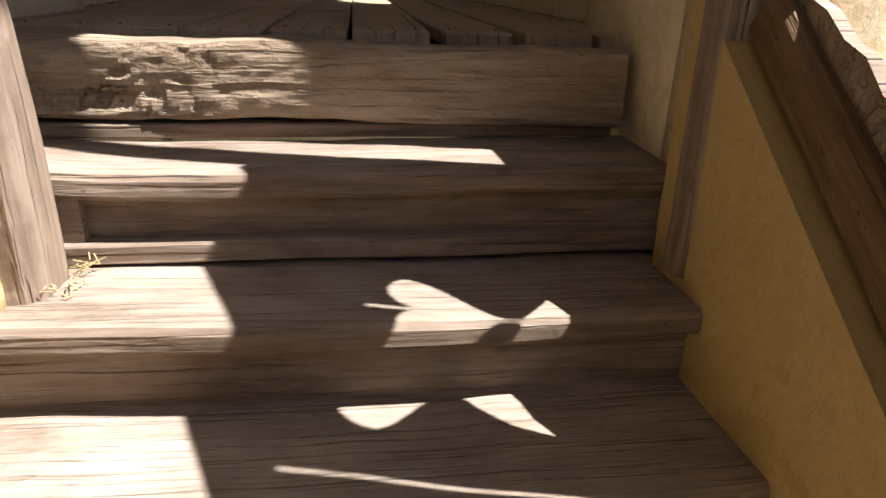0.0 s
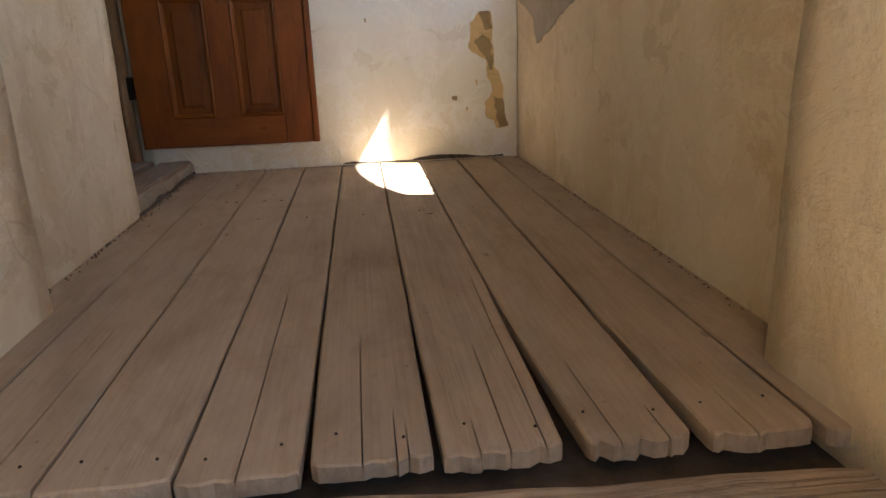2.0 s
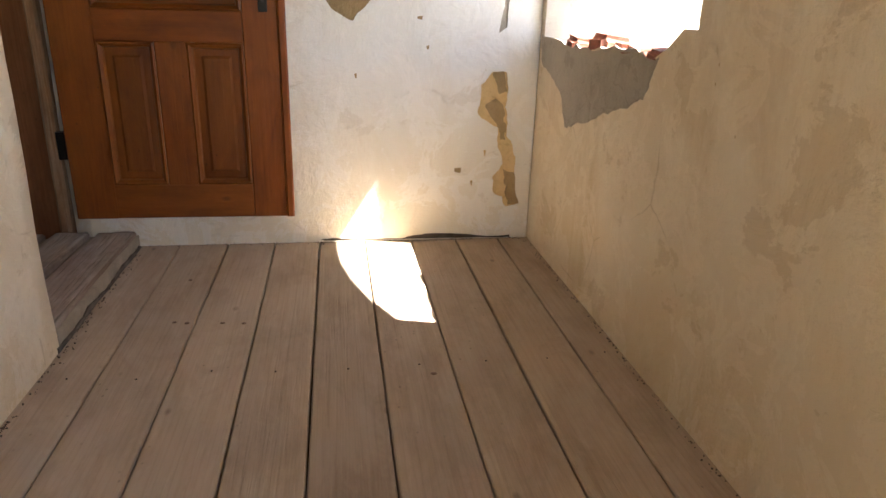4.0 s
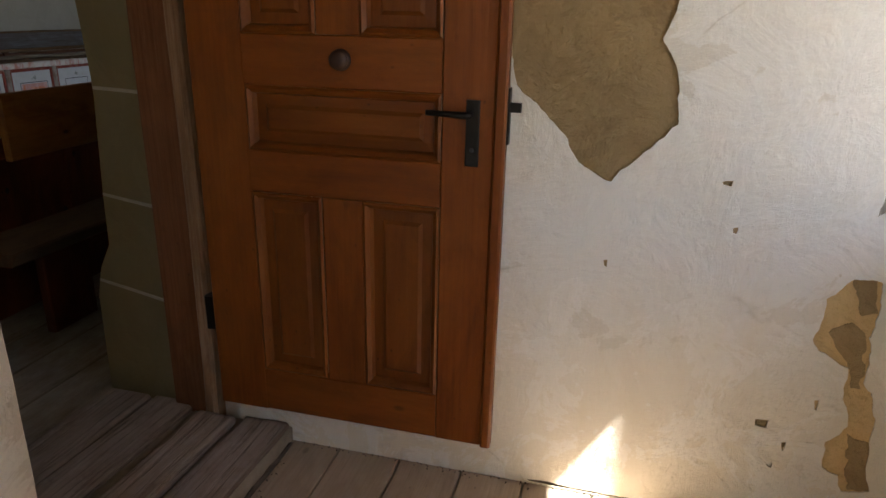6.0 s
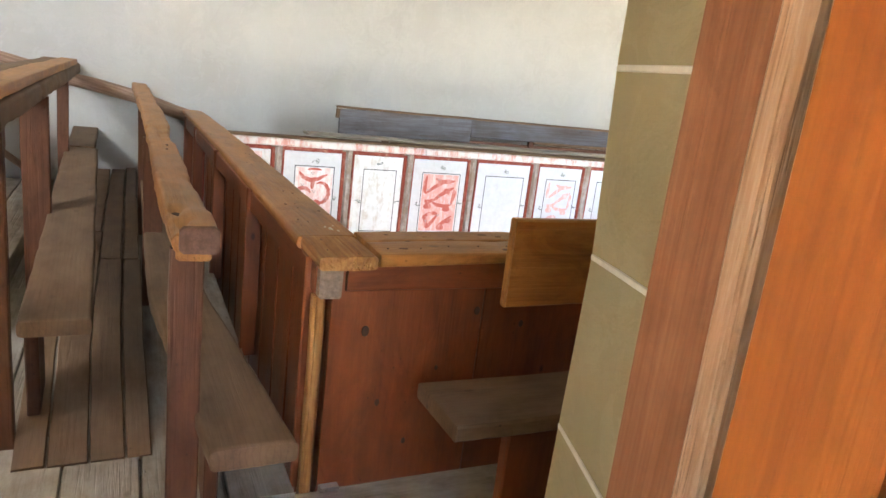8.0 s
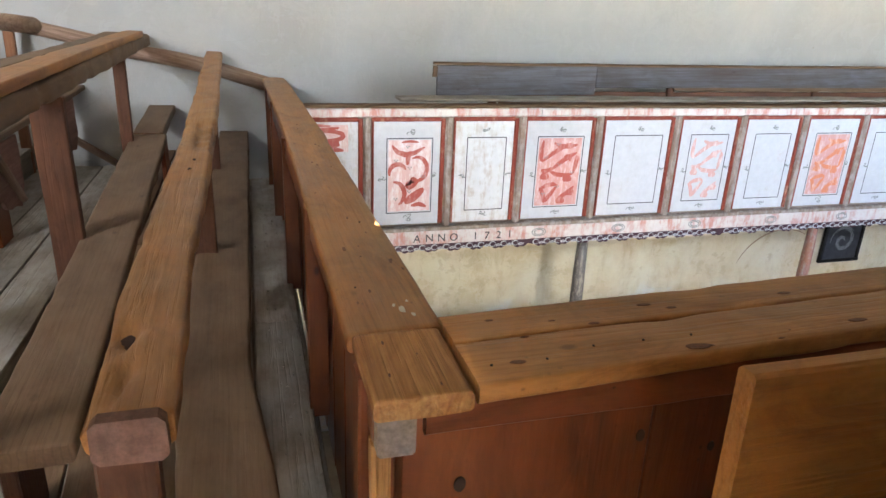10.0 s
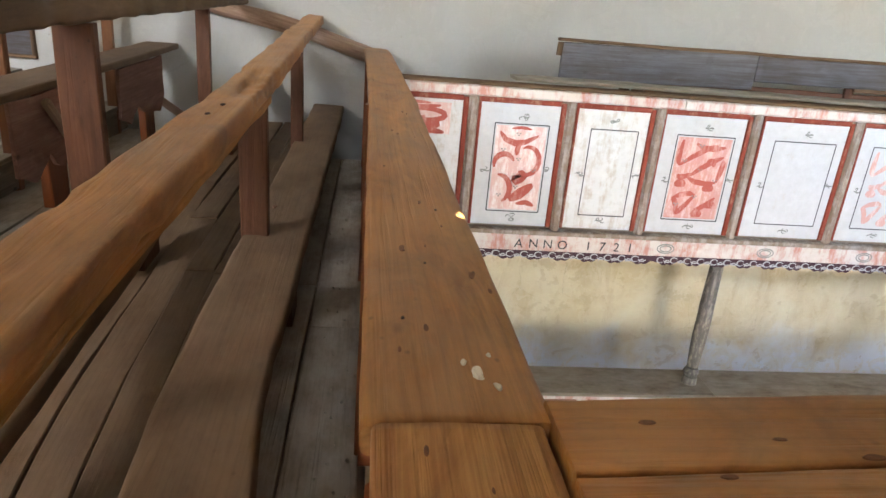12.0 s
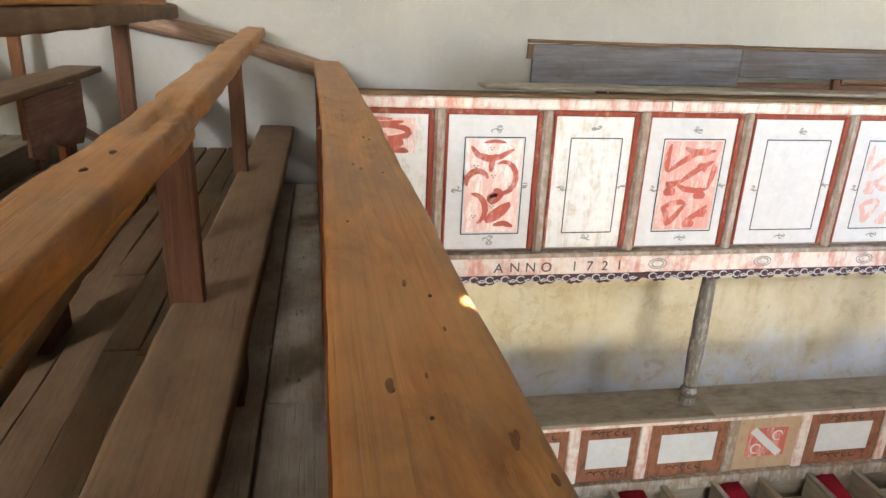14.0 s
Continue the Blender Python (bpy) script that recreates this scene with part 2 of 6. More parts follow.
FRAME_WOOD = wood("worn_frame_wood", (0.12, 0.045, 0.017, 1), (0.22, 0.085, 0.034, 1), (0.30, 0.14, 0.065, 1), 0.6, cracks=0.25)
PEW_WOOD = wood("waxed_pew_wood", (0.12, 0.042, 0.010, 1), (0.35, 0.14, 0.033, 1), (0.48, 0.22, 0.058, 1), 0.5, dust=(0.37, 0.23, 0.115, 1), dust_amount=0.35, cracks=0.25, spec=0.3, vary=0.15, streak=0.3, knotty=0.9, blotch=0.55, figure=0.2)
CORNER_WOOD = wood("streaked_corner_wood", (0.15, 0.045, 0.014, 1), (0.36, 0.16, 0.05, 1), (0.56, 0.31, 0.10, 1), 0.6, cracks=0.5, vary=0.05, streak=0.62, blotch=0.35)
SEAT_WOOD = wood("dusty_seat_wood", (0.055, 0.029, 0.014, 1), (0.135, 0.078, 0.040, 1), (0.20, 0.122, 0.067, 1), 0.65, dust=(0.21, 0.14, 0.088, 1), dust_amount=0.5, cracks=0.08, vary=0.15, streak=0.15)
RED_WOOD = wood("red_stained_pew_wood", (0.06, 0.015, 0.005, 1), (0.18, 0.046, 0.013, 1), (0.25, 0.075, 0.02, 1), 0.45, cracks=0.08, spec=0.35, streak=0.22, knotty=0.9, vary=0.2)
GREY_WOOD = wood("grey_floor_wood", (0.11, 0.085, 0.06, 1), (0.245, 0.20, 0.15, 1), (0.34, 0.285, 0.22, 1), 0.85, dust=(0.46, 0.41, 0.34, 1), dust_amount=0.75, cracks=0.4)
LOG_WOOD = wood("round_log_wood", (0.13, 0.07, 0.04, 1), (0.30, 0.19, 0.13, 1), (0.42, 0.30, 0.21, 1), 0.75, cracks=0.5)
RAIL_END = plain("red_brown_end_grain", (0.19, 0.105, 0.075, 1), 0.85, var=0.4, scale=50, spec=0.1)
END_WOOD = plain("sawn_end_grain", (0.30, 0.225, 0.17, 1), 0.9, var=0.4, scale=60, spec=0.1)
WHITE_PLASTER = plaster("limewashed_plaster", (0.80, 0.78, 0.74, 1), (0.68, 0.65, 0.60, 1), (0.50, 0.40, 0.25, 1), 0.3)
LANDING_PLASTER = plaster("landing_plaster", (0.74, 0.66, 0.53, 1), (0.62, 0.51, 0.35, 1), (0.40, 0.26, 0.11, 1), 0.5, low=(0.15, 1.2, 0.5, 0.35, (0.62, 0.47, 0.25, 1)))
DOORWALL_PLASTER = plaster("door_wall_plaster", (0.84, 0.83, 0.81, 1), (0.78, 0.76, 0.72, 1), (0.55, 0.43, 0.25, 1), 0.3, low=(0.35, 1.3, 0.5, 0.55, (0.72, 0.60, 0.38, 1)))
OCHRE_PLASTER = plaster("ochre_stair_plaster", (0.50, 0.37, 0.17, 1), (0.43, 0.30, 0.13, 1), (0.27, 0.17, 0.07, 1), 0.4)
FLAKE_RIM = plaster("yellow_old_limewash", (0.72, 0.54, 0.28, 1), (0.64, 0.44, 0.21, 1), (0.40, 0.26, 0.11, 1), 0.4, lumps=0.8, scale=2)
BARE_PLASTER = plaster("bare_lime_mortar", (0.42, 0.31, 0.17, 1), (0.33, 0.23, 0.12, 1), (0.22, 0.15, 0.08, 1), 0.3, lumps=1.0, scale=2)
GREY_MORTAR = plaster("grey_mortar", (0.45, 0.40, 0.33, 1), (0.37, 0.33, 0.27, 1), (0.22, 0.18, 0.13, 1), 0.3, lumps=1.0, scale=2)
OLIVE_REVEAL = plaster("olive_painted_reveal", (0.34, 0.29, 0.17, 1), (0.29, 0.24, 0.13, 1), (0.20, 0.16, 0.09, 1), 0.2, lumps=0.4, cracked=0.0, peel=0.08)
CHURCH_PLASTER = plaster("church_wall_plaster", (0.44, 0.425, 0.385, 1), (0.40, 0.38, 0.34, 1), (0.32, 0.285, 0.23, 1), 0.12, lumps=0.25, cracked=0.1, peel=0.05)
# yellow at the top, turning near white further down
YELLOW_PLASTER = plaster("yellow_to_white_plaster", (0.76, 0.68, 0.50, 1), (0.66, 0.53, 0.32, 1), (0.46, 0.32, 0.14, 1), 0.6, lumps=0.3, scale=1.5, low=(-1.35, 3.0, 0.9, 0.95, (0.82, 0.84, 0.87, 1)))
WHITE_LINE = plain("white_joint_paint", (0.66, 0.62, 0.52, 1), 0.85, var=0.2)
BRICK = plain("crumbled_red_brick", (0.32, 0.12, 0.08, 1), 0.95, var=0.5, scale=30, bump=0.6)
STONE = plain("worn_threshold_stone", (0.33, 0.265, 0.19, 1), 0.9, var=0.3, scale=9, bump=0.5)
IRON = plain("black_iron", (0.025, 0.022, 0.02, 1), 0.5, 0.7, 0.5, var=0.4)
BRASS = plain("dull_knob_wood", (0.06, 0.022, 0.012, 1), 0.55, 0.0, 0.5, var=0.4)
PANEL_WHITE = paint("white_panel_paint", (0.57, 0.575, 0.585, 1), (0.50, 0.44, 0.38, 1), 0.12)
PANEL_WORN = paint("worn_white_panel_paint", (0.66, 0.66, 0.65, 1), (0.50, 0.44, 0.38, 1), 0.36)
RED_PAINT = paint("red_ornament_paint", (0.46, 0.115, 0.085, 1), (0.62, 0.33, 0.29, 1), 0.36)
ROSE_PAINT = paint("rose_field_paint", (0.60, 0.31, 0.27, 1), (0.68, 0.50, 0.47, 1), 0.4, scale=9.0)
FADED_PAINT = paint("faded_red_stroke_paint", (0.62, 0.36, 0.32, 1), (0.70, 0.60, 0.57, 1), 0.4)
PINK_PAINT = paint("faded_pink_paint", (0.70, 0.47, 0.43, 1), (0.78, 0.70, 0.68, 1), 0.45, scale=9.0)
ORANGE_PAINT = paint("orange_ornament_paint", (0.66, 0.24, 0.13, 1), (0.76, 0.55, 0.45, 1), 0.3)
RED_TRIM = paint("red_frame_paint", (0.235, 0.05, 0.032, 1), (0.38, 0.20, 0.14, 1), 0.3)
STILE_PAINT = paint("grey_stile_paint", (0.25, 0.19, 0.145, 1), (0.38, 0.33, 0.29, 1), 0.45)
RAIL_PAINT = paint("marbled_rail_paint", (0.66, 0.60, 0.56, 1), (0.52, 0.25, 0.20, 1), 0.42, scale=4)
PURPLE_PAINT = paint("dark_purple_border_paint", (0.07, 0.035, 0.045, 1), (0.16, 0.11, 0.11, 1), 0.2)
BLACK_PAINT = plain("black_line_paint", (0.045, 0.045, 0.05, 1), 0.8, var=0.3)
GREY_MARK = plain("grey_sprig_paint", (0.26, 0.27, 0.26, 1), 0.85, var=0.3)
BLUE_WOOD = wood("blue_grey_bench_paint", (0.06, 0.032, 0.02, 1), (0.085, 0.078, 0.078, 1), (0.145, 0.15, 0.17, 1), 0.75, cracks=0.3)
BROWN_PAINT = paint("brown_panel_paint", (0.25, 0.105, 0.06, 1), (0.12, 0.05, 0.03, 1), 0.4)
TAN_PAINT = paint("tan_panel_paint", (0.42, 0.29, 0.19, 1), (0.34, 0.22, 0.14, 1), 0.35)
GREY_POST = paint("grey_column_paint", (0.16, 0.145, 0.135, 1), (0.36, 0.32, 0.27, 1), 0.4, scale=10)
PINK_POST = paint("red_column_paint", (0.40, 0.20, 0.15, 1), (0.45, 0.36, 0.30, 1), 0.4, scale=10)
CUSHION = plain("red_cushion_cloth", (0.30, 0.012, 0.025, 1), 0.9, var=0.35, scale=90, bump=0.5, spec=0.1)
EARTH = plain("dry_ground", (0.30, 0.26, 0.19, 1), 0.95, var=0.35, scale=3, bump=0.6)

# real crumbs, and the dark of shaded gaps
DIRT_AND_GAP = plain("dark_crumbs_and_gaps", (0.13, 0.10, 0.07, 1), 0.95, var=0.5)
DARK_MARK = plain("dark_brown_mark_paint", (0.07, 0.035, 0.025, 1), 0.85, var=0.4)
PEW_KNOT = plain("dark_pew_knot", (0.17, 0.062, 0.02, 1), 0.6, var=0.5, scale=120)
PINK_BOARD = wood("faded_pink_board", (0.13, 0.055, 0.035, 1), (0.24, 0.115, 0.08, 1), (0.34, 0.20, 0.15, 1), 0.85, cracks=0.2)
POST_WOOD = wood("dark_pew_post_wood", (0.03, 0.011, 0.006, 1), (0.095, 0.036, 0.016, 1), (0.15, 0.062, 0.03, 1), 0.6, cracks=0.2, streak=0.3)


# ---- building helpers ----
def world_of(ob):
    m = ob.matrix_basis.copy()
    p = ob.parent
    while p:
        m = p.matrix_basis @ m
        p = p.parent
    return m


def link_mesh(name, mesh, parent=None, label="", at=None):
    ob = new(name, mesh)
    at = at or Matrix.Identity(4)
    if parent:
        ob.parent = parent
        at = world_of(parent).inverted() @ at
    ob.matrix_basis = at
    if label:
        tagged(ob, label)
    return ob


def part(name, bm, material, parent=None, label="", at=None, smooth=False):
    """Links a bmesh as one mesh object, under a thing or a part when a parent is given."""
    mesh = bpy.data.meshes.new(name)
    bmesh.ops.recalc_face_normals(bm, faces=bm.faces[:])
    bm.to_mesh(mesh)
    bm.free()
    mesh.materials.append(material)
    if smooth:
        mesh.polygons.foreach_set("use_smooth", [True] * len(mesh.polygons))
    return link_mesh(name, mesh, parent, label, at)


def thing(name, base, label, category, group="", kind=""):
    ob = new(name)
    ob.empty_display_size = 0.1
    ob.matrix_basis = Matrix.Translation(base)
    return tagged(ob, label, category, group, kind)


def wobble(p, size, amount, seed=0.0):
    q = Vector(p) * size + Vector((seed, seed * 1.7, seed * 0.6))
    return noise.noise_vector(q) * amount


def timber(name, points, w, h, material, parent=None, label="", bev=0.006, rough=0.004, step=0.12, taper=0.0, turn=0.0):
    """A sawn or hewn timber along a line of points: chamfered section w across, h high, uneven along its length."""
    pts = [Vector(p) for p in points]
    x = (pts[-1] - pts[0]).normalized()
    ref = Vector((0, 0, 1)) if abs(x.z) < 0.9 else Vector((0, 1, 0))
    y = ref.cross(x).normalized()
    z = x.cross(y)
    at = Matrix.Translation(pts[0]) @ Matrix((x, y, z)).transposed().to_4x4() @ Matrix.Rotation(turn, 4, "X")
    inv = at.inverted()
    loc = [inv @ p for p in pts]
    line = []
    for a, b in zip(loc, loc[1:]):
        n = max(1, int((b - a).length / step))
        line += [a.lerp(b, i / n) for i in range(n)]
    line.append(loc[-1])
    # soften the corners of bent timbers
    for _ in range(3 if len(pts) > 2 else 0):
        line = [line[0]] + [(line[i - 1] + line[i] * 2 + line[i + 1]) / 4 for i in range(1, len(line) - 1)] + [line[-1]]
    bm = bmesh.new()
    rings, seed = [], random.random() * 50
    total = line[-1].x or 1
    for c in line:
        s = 1 - taper * c.x / total
        a, b = w / 2 * s, h / 2 * s
        ring = []
        for sy, sz in ((-a + bev, -b), (a - bev, -b), (a, -b + bev), (a, b - bev), (a - bev, b), (-a + bev, b), (-a, b - bev), (-a, -b + bev)):
            p = c + Vector((0, sy, sz))
            ring.append(bm.verts.new(p + wobble(p, 5.0, rough, seed) + wobble(p, 1.2, rough * 1.5, seed)))
        rings.append(ring)
    for r, s in zip(rings, rings[1:]):
        for i in range(8):
            bm.faces.new((r[i], r[(i + 1) % 8], s[(i + 1) % 8], s[i]))
    bm.faces.new(rings[0])
    bm.faces.new(rings[-1])
    return part(name, bm, material, parent, label, at)


def worn_timber(name, points, w, h, material, parent=None, label="", wear=0.006, step=0.025, taper=0.0, corner=0.35, bite=None, seed=0.0):
    """A hand-worn timber along points: rounded section, wavy chipped edges and shallow checks; bite(place) may move single places."""
    pts = [Vector(p) for p in points]
    x = (pts[-1] - pts[0]).normalized()
    y = Vector((0, 0, 1)).cross(x).normalized()
    z = x.cross(y)
    at = Matrix.Translation(pts[0]) @ Matrix((x, y, z)).transposed().to_4x4()
    inv = at.inverted()
    loc = [inv @ p for p in pts]
    line = []
    for a, b in zip(loc, loc[1:]):
        n = max(1, int((b - a).length / step))
        line += [a.lerp(b, i / n) for i in range(n)]
    line.append(loc[-1])
    for _ in range(12 if len(pts) > 2 else 0):
        line = [line[0]] + [(line[i - 1] + line[i] * 2 + line[i + 1]) / 4 for i in range(1, len(line) - 1)] + [line[-1]]
    r = min(w, h) * corner
    section = []
    for cy, cz, a0 in ((1, 1, 0), (-1, 1, 90), (-1, -1, 180), (1, -1, 270)):
        for k in range(4):
            a = radians(a0 + 30 * k)
            section.append((cy * (w / 2 - r) + r * math.cos(a), cz * (h / 2 - r) + r * math.sin(a), 1.0))
        nxt = {0: (-1, 1), 90: (-1, -1), 180: (1, -1), 270: (1, 1)}[a0]
        flat = 5 if a0 in (0, 180) else 2
        p = section[-1]
        q = (nxt[0] * (w / 2 - r) + r * math.cos(radians(a0 + 90)), nxt[1] * (h / 2 - r) + r * math.sin(radians(a0 + 90)))
        section += [(p[0] + (q[0] - p[0]) * k / flat, p[1] + (q[1] - p[1]) * k / flat, 0.35) for k in range(1, flat)]
    bm, rings = bmesh.new(), []
    total = line[-1].x or 1
    for c in line:
        s = 1 - taper * c.x / total
        ring = []
        for sy, sz, k in section:
            p = c + Vector((0, sy * s, sz * s))
            n = Vector((0, sy / w, sz / h)).normalized()
            d = wear * 0.9 * noise.noise(Vector((p.x * 1.7 + seed, sy * 6, sz * 6))) + wear * 0.6 * noise.noise(Vector((p.x * 7, sy * 14 + seed, sz * 14)))
            chip = max(0.0, noise.noise(Vector((p.x * 5 + seed * 2, sy * 3, sz * 3 + seed))) - 0.28) * wear * 3.2 * (k if k == 1.0 else 0.0)
            check = max(0.0, 0.05 - abs(noise.noise(Vector((p.x * 1.1, sy * 60 + seed, sz * 60))))) * wear * 3
            v = at @ (p + n * (d - chip - check))
            if bite:
                v = bite(v)
            ring.append(bm.verts.new(inv @ v))
        rings.append(ring)
    m = len(section)
    for a, b in zip(rings, rings[1:]):
        for i in range(m):
            bm.faces.new((a[i], a[(i + 1) % m], b[(i + 1) % m], b[i]))
    bm.faces.new(rings[0])
    bm.faces.new(rings[-1])
    ob = part(name, bm, material, parent, label, at, smooth=True)
    ob.data.polygons[len(ob.data.polygons) - 1].use_smooth = False
    ob.data.polygons[len(ob.data.polygons) - 2].use_smooth = False
    return ob


def box_between(name, lo, hi, material, parent=None, label="", bev=0.004, rough=0.002, step=0.15):
    """A board given by its two corners; its long axis becomes the grain."""
    lo, hi = Vector(lo), Vector(hi)
    d, c = hi - lo, (lo + hi) / 2
    k = max(range(3), key=lambda i: d[i])
    a, b = c.copy(), c.copy()
    a[k], b[k] = lo[k], hi[k]
    if k == 2:
        return timber(name, (a, b), d.x, d.y, material, parent, label, min(bev, d.x / 3, d.y / 3), rough, step)
    return timber(name, (a, b), d.y if k == 0 else d.x, d.z, material, parent, label, min(bev, min(d) / 3), rough, step)


def rod(name, points, radius, material, parent=None, label="", sides=12, rough=0.0, step=0.12):
    """A round pole along points; radius may be a number or one number a point."""
    pts = [Vector(p) for p in points]
    rad = radius if isinstance(radius, (list, tuple)) else [radius] * len(pts)
    line = []
    for i in range(len(pts) - 1):
        n = max(1, int((pts[i + 1] - pts[i]).length / step))
        line += [(pts[i].lerp(pts[i + 1], j / n), rad[i] + (rad[i + 1] - rad[i]) * j / n) for j in range(n)]
    line.append((pts[-1], rad[-1]))
    axis = (pts[-1] - pts[0]).normalized()
    ref = Vector((0, 0, 1)) if abs(axis.z) < 0.9 else Vector((0, 1, 0))
    y = ref.cross(axis).normalized()
    z = axis.cross(y)
    at = Matrix.Translation(pts[0]) @ Matrix((axis, y, z)).transposed().to_4x4()
    inv = at.inverted()
    bm, rings, seed = bmesh.new(), [], random.random() * 30
    for p, r in line:
        c = inv @ p
        ring = []
        for i in range(sides):
            t = math.tau * i / sides
            v = c + Vector((0, math.cos(t) * r, math.sin(t) * r))
            ring.append(bm.verts.new(v + wobble(v, 4.0, rough, seed)))
        rings.append(ring)
    for r, s in zip(rings, rings[1:]):
        for i in range(sides):
            bm.faces.new((r[i], r[(i + 1) % sides], s[(i + 1) % sides], s[i]))
    bm.faces.new(rings[0])
    bm.faces.new(rings[-1])
    return part(name, bm, material, parent, label, at, smooth=True)


def lump_box(bm, lo, hi, step=0.12, amount=0.006):
    """A box of plaster whose faces are gently uneven; neighbours stay joined."""
    lo, hi = Vector(lo), Vector(hi)
    n = [max(1, int(round((hi[i] - lo[i]) / step))) for i in range(3)]
    verts = {}

    def vert(i, j, k):
        key = (i, j, k)
        if key not in verts:
            p = Vector([lo[a] + (hi[a] - lo[a]) * q / n[a] for a, q in enumerate(key)])
            verts[key] = bm.verts.new(p + wobble(p, 2.2, amount) + wobble(p, 7.0, amount * 0.35))
        return verts[key]

    for axis in range(3):
        u, v = (axis + 1) % 3, (axis + 2) % 3
        for side in (0, n[axis]):
            for a in range(n[u]):
                for b in range(n[v]):
                    quad = []
                    for da, db in ((0, 0), (1, 0), (1, 1), (0, 1)):
                        key = [0, 0, 0]
                        key[axis], key[u], key[v] = side, a + da, b + db
                        quad.append(vert(*key))
                    bm.faces.new(quad)


def lump_wall(name, boxes, material, label="", parent=None, step=0.12, amount=0.006):
    bm = bmesh.new()
    for lo, hi in boxes:
        lump_box(bm, lo, hi, step, amount)
    ob = part(name, bm, material, parent, smooth=True)
    if not parent:
        tagged(ob, label, "wall", kind="structure")
    return ob


def ragged(points, size=0.02, seed=1.0, n=11):
    """A closed outline whose edges are broken up by noise."""
    out = []
    for i, p in enumerate(points):
        q = points[(i + 1) % len(points)]
        for j in range(n):
            t = j / n
            v = Vector((p[0] + (q[0] - p[0]) * t, p[1] + (q[1] - p[1]) * t, 0))
            v += wobble(v, 9.0, size, seed) + wobble(v, 26.0, size * 0.5, seed) + wobble(v, 70.0, size * 0.35, seed)
            out.append((v.x, v.y))
    return out


def slab(outlines, put, depth, bm=None):
    """A plate of the first outline with the others as holes; put(u, v, d) gives the place, d runs over the depth."""
    bm = bm or bmesh.new()
    start = len(bm.faces)
    loops = []
    for outline in outlines:
        vs = [bm.verts.new(put(u, v, 0.0)) for u, v in outline]
        loops.append([bm.edges.new((vs[i], vs[(i + 1) % len(vs)])) for i in range(len(vs))])
    bmesh.ops.triangle_fill(bm, edges=[e for lp in loops for e in lp], use_beauty=True)
    faces = bm.faces[start:]
    d = Vector(put(0, 0, depth)) - Vector(put(0, 0, 0))
    got = bmesh.ops.extrude_face_region(bm, geom=faces)
    for v in got["geom"]:
        if isinstance(v, bmesh.types.BMVert):
            v.co += d
    return bm


def ribbon(bm, pts, width, put, d=0.0, taper=True):
    """A flat brush stroke through points of a plane, with a little thickness."""
    n = len(pts)
    rows = []
    for i, p in enumerate(pts):
        a, b = Vector(pts[max(i - 1, 0)]), Vector(pts[min(i + 1, n - 1)])
        t = b - a
        nrm = Vector((-t.y, t.x)).normalized() if t.length else Vector((0, 1))
        w = width / 2 * ((math.sin(math.pi * (i + 0.6) / (n + 0.2)) ** 0.6) if taper else 1)
        q = Vector(p)
        rows.append((bm.verts.new(put(*(q + nrm * w), d)), bm.verts.new(put(*(q - nrm * w), d))))
    for r, s in zip(rows, rows[1:]):
        bm.faces.new((r[0], r[1], s[1], s[0]))


def arc(cx, cy, r, a0, a1, n=10, squash=1.0):
    return [(cx + r * math.cos(radians(a0 + (a1 - a0) * i / n)), cy + r * squash * math.sin(radians(a0 + (a1 - a0) * i / n))) for i in range(n + 1)]


# ---- ground and roofs ----
bm = bmesh.new()
bmesh.ops.create_grid(bm, x_segments=8, y_segments=8, size=400)
tagged(part("ground", bm, EARTH, at=Matrix.Translation((0, 0, -3.0))), "dry earth around the church", "ground", kind="structure")

# ---- stair ----
stair = thing("staircase", (0.75, -1.0, -1.6), "worn weathered wooden stair with sagging thick treads", "stairs", kind="structure")
NOSE = [(-0.68, -0.245), (-0.96, -0.455), (-1.25, -0.64), (-1.53, -0.83), (-1.82, -1.02), (-2.1, -1.21), (-2.38, -1.40), (-2.66, -1.59)]
back_y = -0.37
for i, (ny, nz) in enumerate(NOSE):
    timber("tread", ((-0.12, (ny + back_y) / 2, nz - 0.027), (0.7, (ny + back_y) / 2 - 0.006, nz - 0.036), (1.56, (ny + back_y) / 2, nz - 0.03)), back_y - ny + 0.03, 0.055, STEP_WOOD, stair, bev=0.012, rough=0.008, step=0.06)
    timber("riser", ((-0.10, ny + 0.05, nz - 0.125), (1.55, ny + 0.05, nz - 0.135)), 0.03, 0.16, STEP_WOOD, stair, bev=0.004, rough=0.006, step=0.08)
    back_y = ny + 0.06
# lap joint at the end of the second tread
box_between("cleat", (0.12, -0.675, -0.42), (0.26, -0.62, -0.285), STEP_WOOD, stair)
box_between("ledger", (0.1, -0.69, -0.445), (1.55, -0.63, -0.40), STEP_WOOD, stair, rough=0.006)

